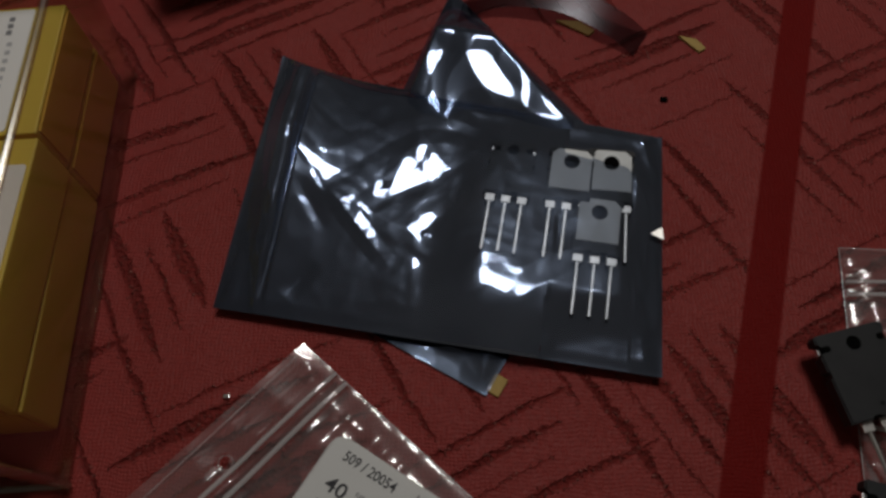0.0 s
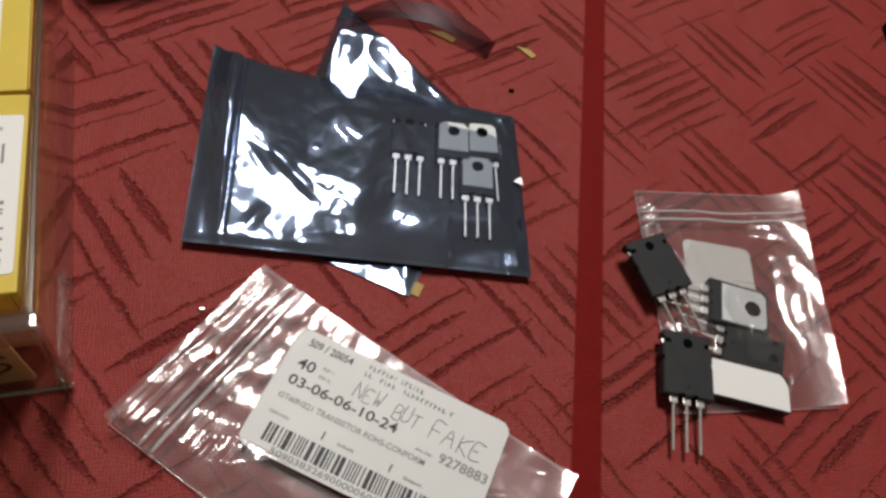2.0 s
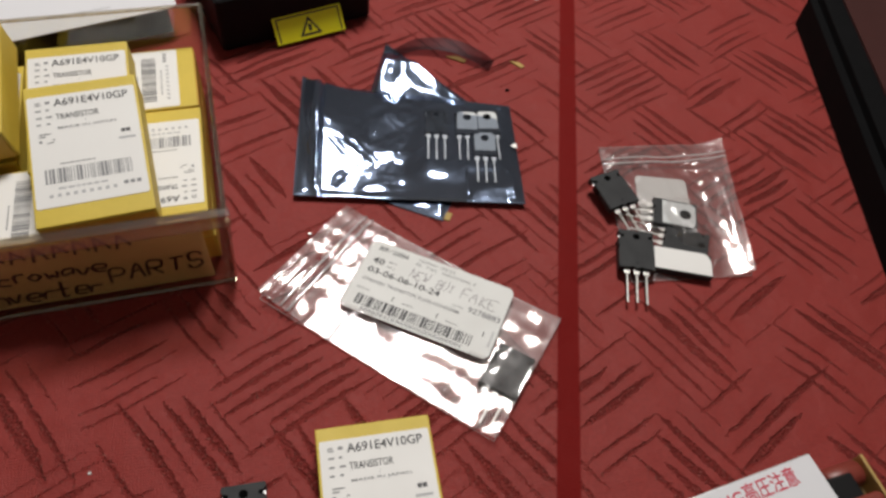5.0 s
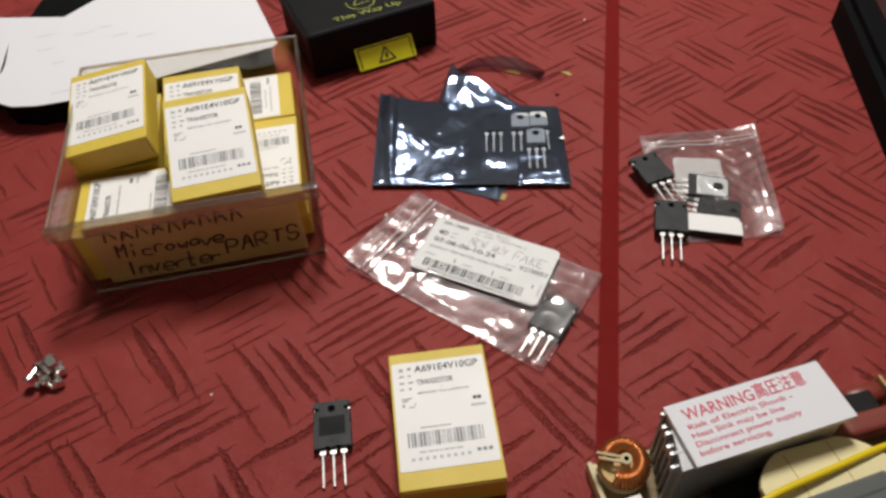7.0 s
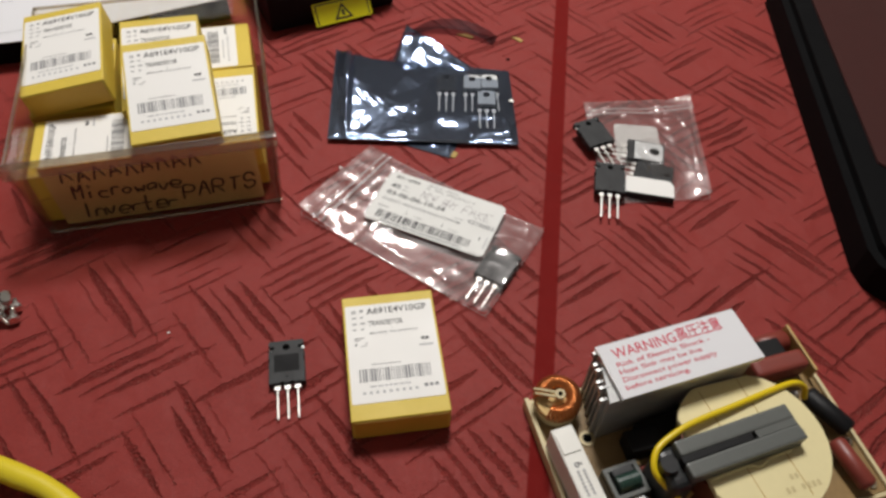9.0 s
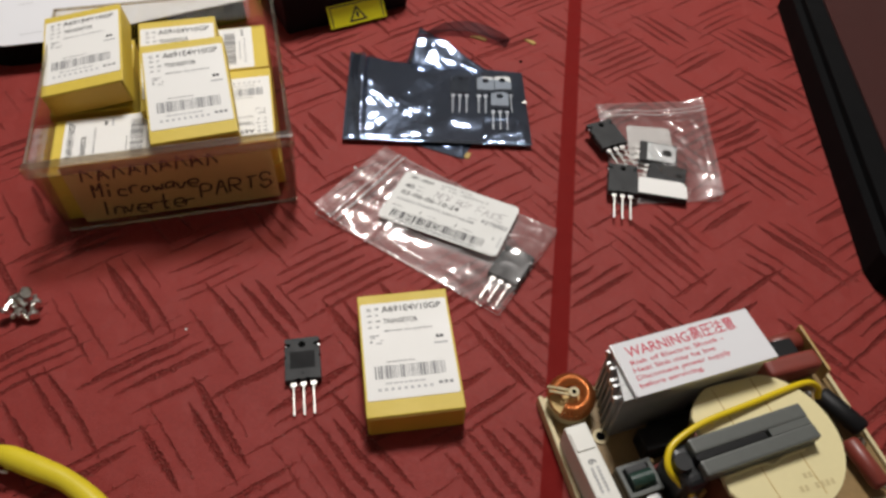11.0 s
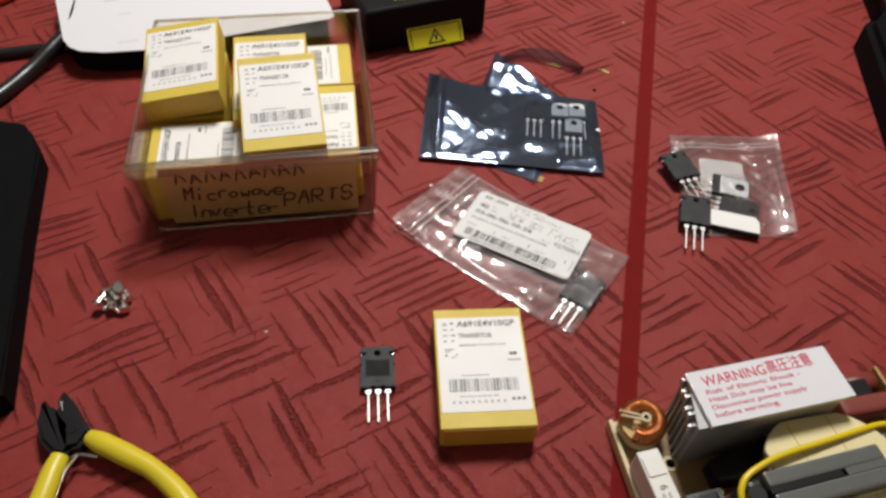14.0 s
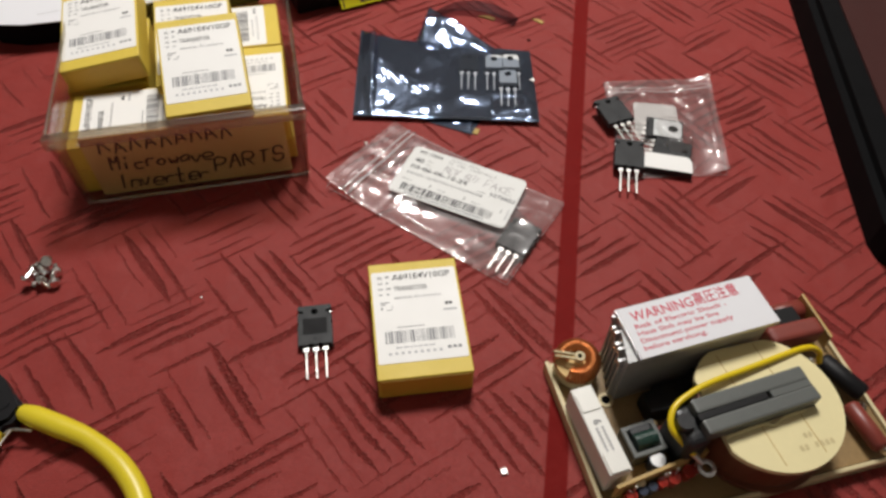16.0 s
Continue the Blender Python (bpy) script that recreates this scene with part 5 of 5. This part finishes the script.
# ---- loose screws ----
rs_ = random.Random(7)
for k in range(9):
    a = 2 * math.pi * k / 9
    r = 0.0 if k == 0 else 0.0058 + 0.0020 * rs_.random()
    x, y, z = -0.2672 + r * math.cos(a) * 1.1, -0.0300 + r * math.sin(a), 0.0036 + (0.0046 if k in (0, 2, 5) else 0)
    sc = thing("screw", "small bright steel screw in a loose heap on the cloth", "screw", pose(x, y, z, rs_.uniform(50, 115), rs_.uniform(-30, 30), rs_.uniform(0, 360)), "loose screws")
    part("screw_head", cyl(bmesh.new(), 0.0036, 0.0018, pose(0, 0, 0.0030), 14, 0.0027), STEEL, sc, smooth=False)
    bm = bmesh.new()
    for j in range(6):
        cyl(bm, 0.0012, 0.0006, pose(0, 0, 0.003 - 0.0011 * (j + 1)), 10, 0.0016)
        cyl(bm, 0.0016, 0.0005, pose(0, 0, 0.003 - 0.0011 * (j + 1) + 0.0006), 10, 0.0012)
    part("screw_thread", bm, STEEL, sc)
    part("screw_slot", blk((0.0040, 0.0007, 0.0003), (0, 0, 0.0044)), HOLE, sc)


# ---- black boxed laser, notepad, cables ----
las = thing("black_box", "black cardboard box with lime print and a yellow warning sticker", "box", pose(-0.1177, 0.2290, 0, 0, 0, 18.4))
part("box_body", blk((0.1090, 0.0850, 0.0400), (0.0545, 0.0425, 0), 0.0035, segs=3), BLACK_SATIN, las)
# sticker plane tilted off the box front so that the lamp brightens it
FR = pose(0.0, -0.0116, 0.0004, 57, 0, 0)
part("warning_sticker", outline(rounded(0.0500, 0.0180, 0.0008, 2, 0.0600, 0.0118), 0.0, 0.0003), STICKER, las, "yellow warning sticker leaned out from the box to catch light", m=FR)
part("warning_triangle", outline([(0.0520, 0.0050), (0.0680, 0.0050), (0.0600, 0.0175)], 0.0003, 0.0005), INK, las, m=FR)
part("triangle_field", outline([(0.0546, 0.0064), (0.0654, 0.0064), (0.0600, 0.0148)], 0.0005, 0.0007), STICKER, las, m=FR)
bars([(0.0370, 0.0188, 0.0460, 0.0010), (0.0370, 0.0040, 0.0010, 0.0150), (0.0820, 0.0040, 0.0010, 0.0150)], 0.00042, INK, las, m=FR)
bars([(0.0588, 0.0078, 0.0024, 0.0045)], 0.00075, INK, las, m=FR)
text("This Way Up", 0.0060, (0.0260, 0.0095, 0.0403), LIME, las, width=0.0570)
ring = [(0.0545 + 0.0115 * math.cos(radians(k)), 0.0290 + 0.0115 * math.sin(radians(k)), 0.0402) for k in range(-200, 21, 10)]
part("printed_arc", tube(ring, 0.0005, 6, 0.3, steps=1), LIME, las)
part("printed_triangle", tube([(0.0480, 0.0262, 0.0402), (0.0610, 0.0262, 0.0402), (0.0545, 0.0375, 0.0402), (0.0480, 0.0262, 0.0402)], 0.0007, 6, 0.3, steps=1), LIME, las)

slabm = thing("black_folder", "flat black case with sheets of paper on top", "folder", pose(-0.26, 0.27, 0))
part("folder_body", outline([(x + 0.26, y - 0.27) for x, y in ((-0.352, 0.2130), (-0.330, 0.2080), (-0.290, 0.2110), (-0.152, 0.2550), (-0.172, 0.330), (-0.19, 0.40), (-0.36, 0.40), (-0.375, 0.281), (-0.362, 0.225))], 0.0, 0.0210, 0.002), BLACK_MATTE, slabm)
sheet_ob = thing("paper_sheet", "white paper sheet with faint pencil notes on a black case", "paper", pose(-0.26, 0.27, 0.0214))
pp = [(-0.3540, 0.2105), (-0.3440, 0.2050), (-0.325, 0.2030), (-0.290, 0.2065), (-0.220, 0.2290), (-0.1500, 0.2500), (-0.1455, 0.2545), (-0.150, 0.2700), (-0.168, 0.330), (-0.19, 0.39), (-0.30, 0.37), (-0.334, 0.331), (-0.392, 0.341), (-0.385, 0.281), (-0.362, 0.2210)]
part("sheet", outline([(x + 0.26, y - 0.27) for x, y in pp], 0.0, 0.0006), SHEET, sheet_ob)
rp = random.Random(12)
for k in range(9):
    x, y = rp.uniform(-0.09, 0.06), rp.uniform(-0.04, 0.06)
    bars(scatter(x, y, rp.uniform(0.01, 0.025), 1, 0.0009, 0.003, 50 + k), 0.00075, INK_PALE, sheet_ob, "pencil_note", m=pose(0, 0, 0, 0, 0, 14))

cab = thing("cable", "thick black rubber cable lying across the cloth", "cable", pose(-0.40, 0.23, 0), "black cables")
part("cable_jacket", tube([Vector(p) - Vector((-0.40, 0.23, 0)) for p in ((-0.560, 0.190, 0.0048), (-0.480, 0.212, 0.0048), (-0.4300, 0.2250, 0.0048), (-0.3950, 0.2330, 0.0048), (-0.366, 0.2380, 0.0048), (-0.3450, 0.2620, 0.0048))], 0.0046, 12), BLACK_RUBBER, cab, smooth=True)
cab2 = thing("cable", "thick black rubber cable curving over another one", "cable", pose(-0.39, 0.20, 0), "black cables")
part("cable_jacket", tube([Vector(p) - Vector((-0.39, 0.20, 0)) for p in ((-0.470, 0.090, 0.0062), (-0.430, 0.128, 0.0062), (-0.4040, 0.1650, 0.0062), (-0.3890, 0.1990, 0.0062), (-0.3750, 0.2250, 0.0120), (-0.3660, 0.2500, 0.0160), (-0.372, 0.300, 0.0160))], 0.0060, 12), BLACK_RUBBER, cab2, smooth=True)
oring = thing("orange_handle", "curved orange plastic handle lying on the cloth", "handle", pose(-0.478, 0.338, 0.0055))
part("handle_loop", tube([(0.040 * math.cos(a), 0.036 * math.sin(a), 0) for a in np.linspace(0.4, -2.9, 16)], 0.0055, 10, steps=1), ORANGE, oring, smooth=True)


# ---- black cases at both sides of the cloth ----
gad = thing("black_organiser", "black plastic box with a clear window over small brass parts", "box", pose(-0.36, 0.0, 0))
g0 = [(-0.3059, -0.1005), (-0.3085, -0.1045), (-0.345, -0.112), (-0.47, -0.135), (-0.47, 0.13), (-0.384, 0.1270), (-0.3640, 0.1225), (-0.3540, 0.1100), (-0.3437, 0.0920), (-0.3305, 0.0183)]
part("case", outline([(x + 0.36, y) for x, y in g0], 0.0, 0.0180, 0.002), BLACK_MATTE, gad)
win = [(-0.3215, -0.083), (-0.43, -0.100), (-0.44, -0.018), (-0.3340, -0.018)]
part("window_frame", outline([(x + 0.36, y) for x, y in win], 0.0180, 0.0186), FERRITE, gad)
win2 = [(-0.3240, -0.0805), (-0.43, -0.097), (-0.44, -0.026), (-0.3345, -0.026)]
part("brass_filling", outline([(x + 0.36, y) for x, y in win2], 0.0186, 0.0190), BRASSY, gad, "window full of small brass parts")

case = thing("dark_case", "dark case with a glossy lid, its shaded side and shadow drawn black", "case", pose(0.40, 0.08, 0))
# black outline stands for the shaded side and the shadow beside the lid
c0 = [(0.3155, 0.2340), (0.2425, -0.0600), (0.2430, -0.0720), (0.2500, -0.0830), (0.2640, -0.0900), (0.62, -0.150), (0.66, 0.38), (0.3760, 0.38), (0.3440, 0.2440), (0.3215, 0.2390)]
part("case_body_and_shadow", outline([(x - 0.40, y - 0.08) for x, y in c0], 0.0, 0.0290, 0.006), BLACK_MATTE, case)
c1 = [(0.3720, 0.3800), (0.3415, 0.2550), (0.2810, 0.0040), (0.2840, -0.0010), (0.2920, 0.0030), (0.36, 0.075), (0.62, 0.27), (0.65, 0.38)]
part("lid", outline([(x - 0.40, y - 0.08) for x, y in c1], 0.0290, 0.0305, 0.0005), LID, case, "glossy dark lid")
part("lid_rib", tube([Vector((x - 0.40, y - 0.08, 0.0300)) for x, y in ((0.285, -0.004), (0.365, 0.075), (0.60, 0.245))], 0.0016, 8, steps=1), BLACK_PLASTIC, case)


# ---- crumbs ----
def crumb(name, label, m, bm, mat):
    return tagged(part(name, bm, mat, m=m), label, "scrap")


crumb("paper_scrap", "tiny ochre torn scrap on the cloth", pose(0.0822, 0.2015, 0.0, 0, 0, -40), outline([(-0.006, 0), (0.004, -0.002), (0.005, 0.001), (0, 0.0025)], 0.0, 0.0010), LEAF)
crumb("paper_scrap", "tiny ochre torn scrap beside the film strip", pose(0.0400, 0.2105, 0.0, 0, 0, -25), outline([(-0.008, 0), (0.006, -0.002), (0.007, 0.001), (0, 0.003)], 0.0, 0.0010), LEAF)
crumb("solder_bead", "tiny bright solder bead on the cloth", pose(-0.0708, 0.0675, 0.0), blk((0.0022, 0.0014, 0.0012), (0, 0, 0), 0.0004), STEEL)
crumb("solder_bead", "small bright square metal bit on the cloth", pose(-0.0152, -0.1802, 0.0, 0, 0, 10), blk((0.0034, 0.0032, 0.0014), (0, 0, 0), 0.0004), TINNED)
crumb("lint", "pale fleck of lint on the cloth", pose(-0.1749, -0.0546, 0.0), blk((0.0015, 0.0011, 0.0005), (0, 0, 0), 0.0002), PAPER_GREY)
crumb("lint", "pale fleck of lint on the cloth", pose(0.1152, 0.2762, 0.0), blk((0.0016, 0.0016, 0.0007), (0, 0, 0), 0.0003), PAPER)
crumb("dark_crumb", "small dark crumb on the cloth", pose(0.0690, 0.1760, 0.0), blk((0.0026, 0.0018, 0.0012), (0, 0, 0), 0.0005), HOLE)
crumb("yellow_tab", "tiny yellow tape corner under a bag", pose(0.0100, 0.0735, 0.0, 0, 0, 60), blk((0.006, 0.0042, 0.0008), (-0.002, 0, 0), 0.0002), LEAF)
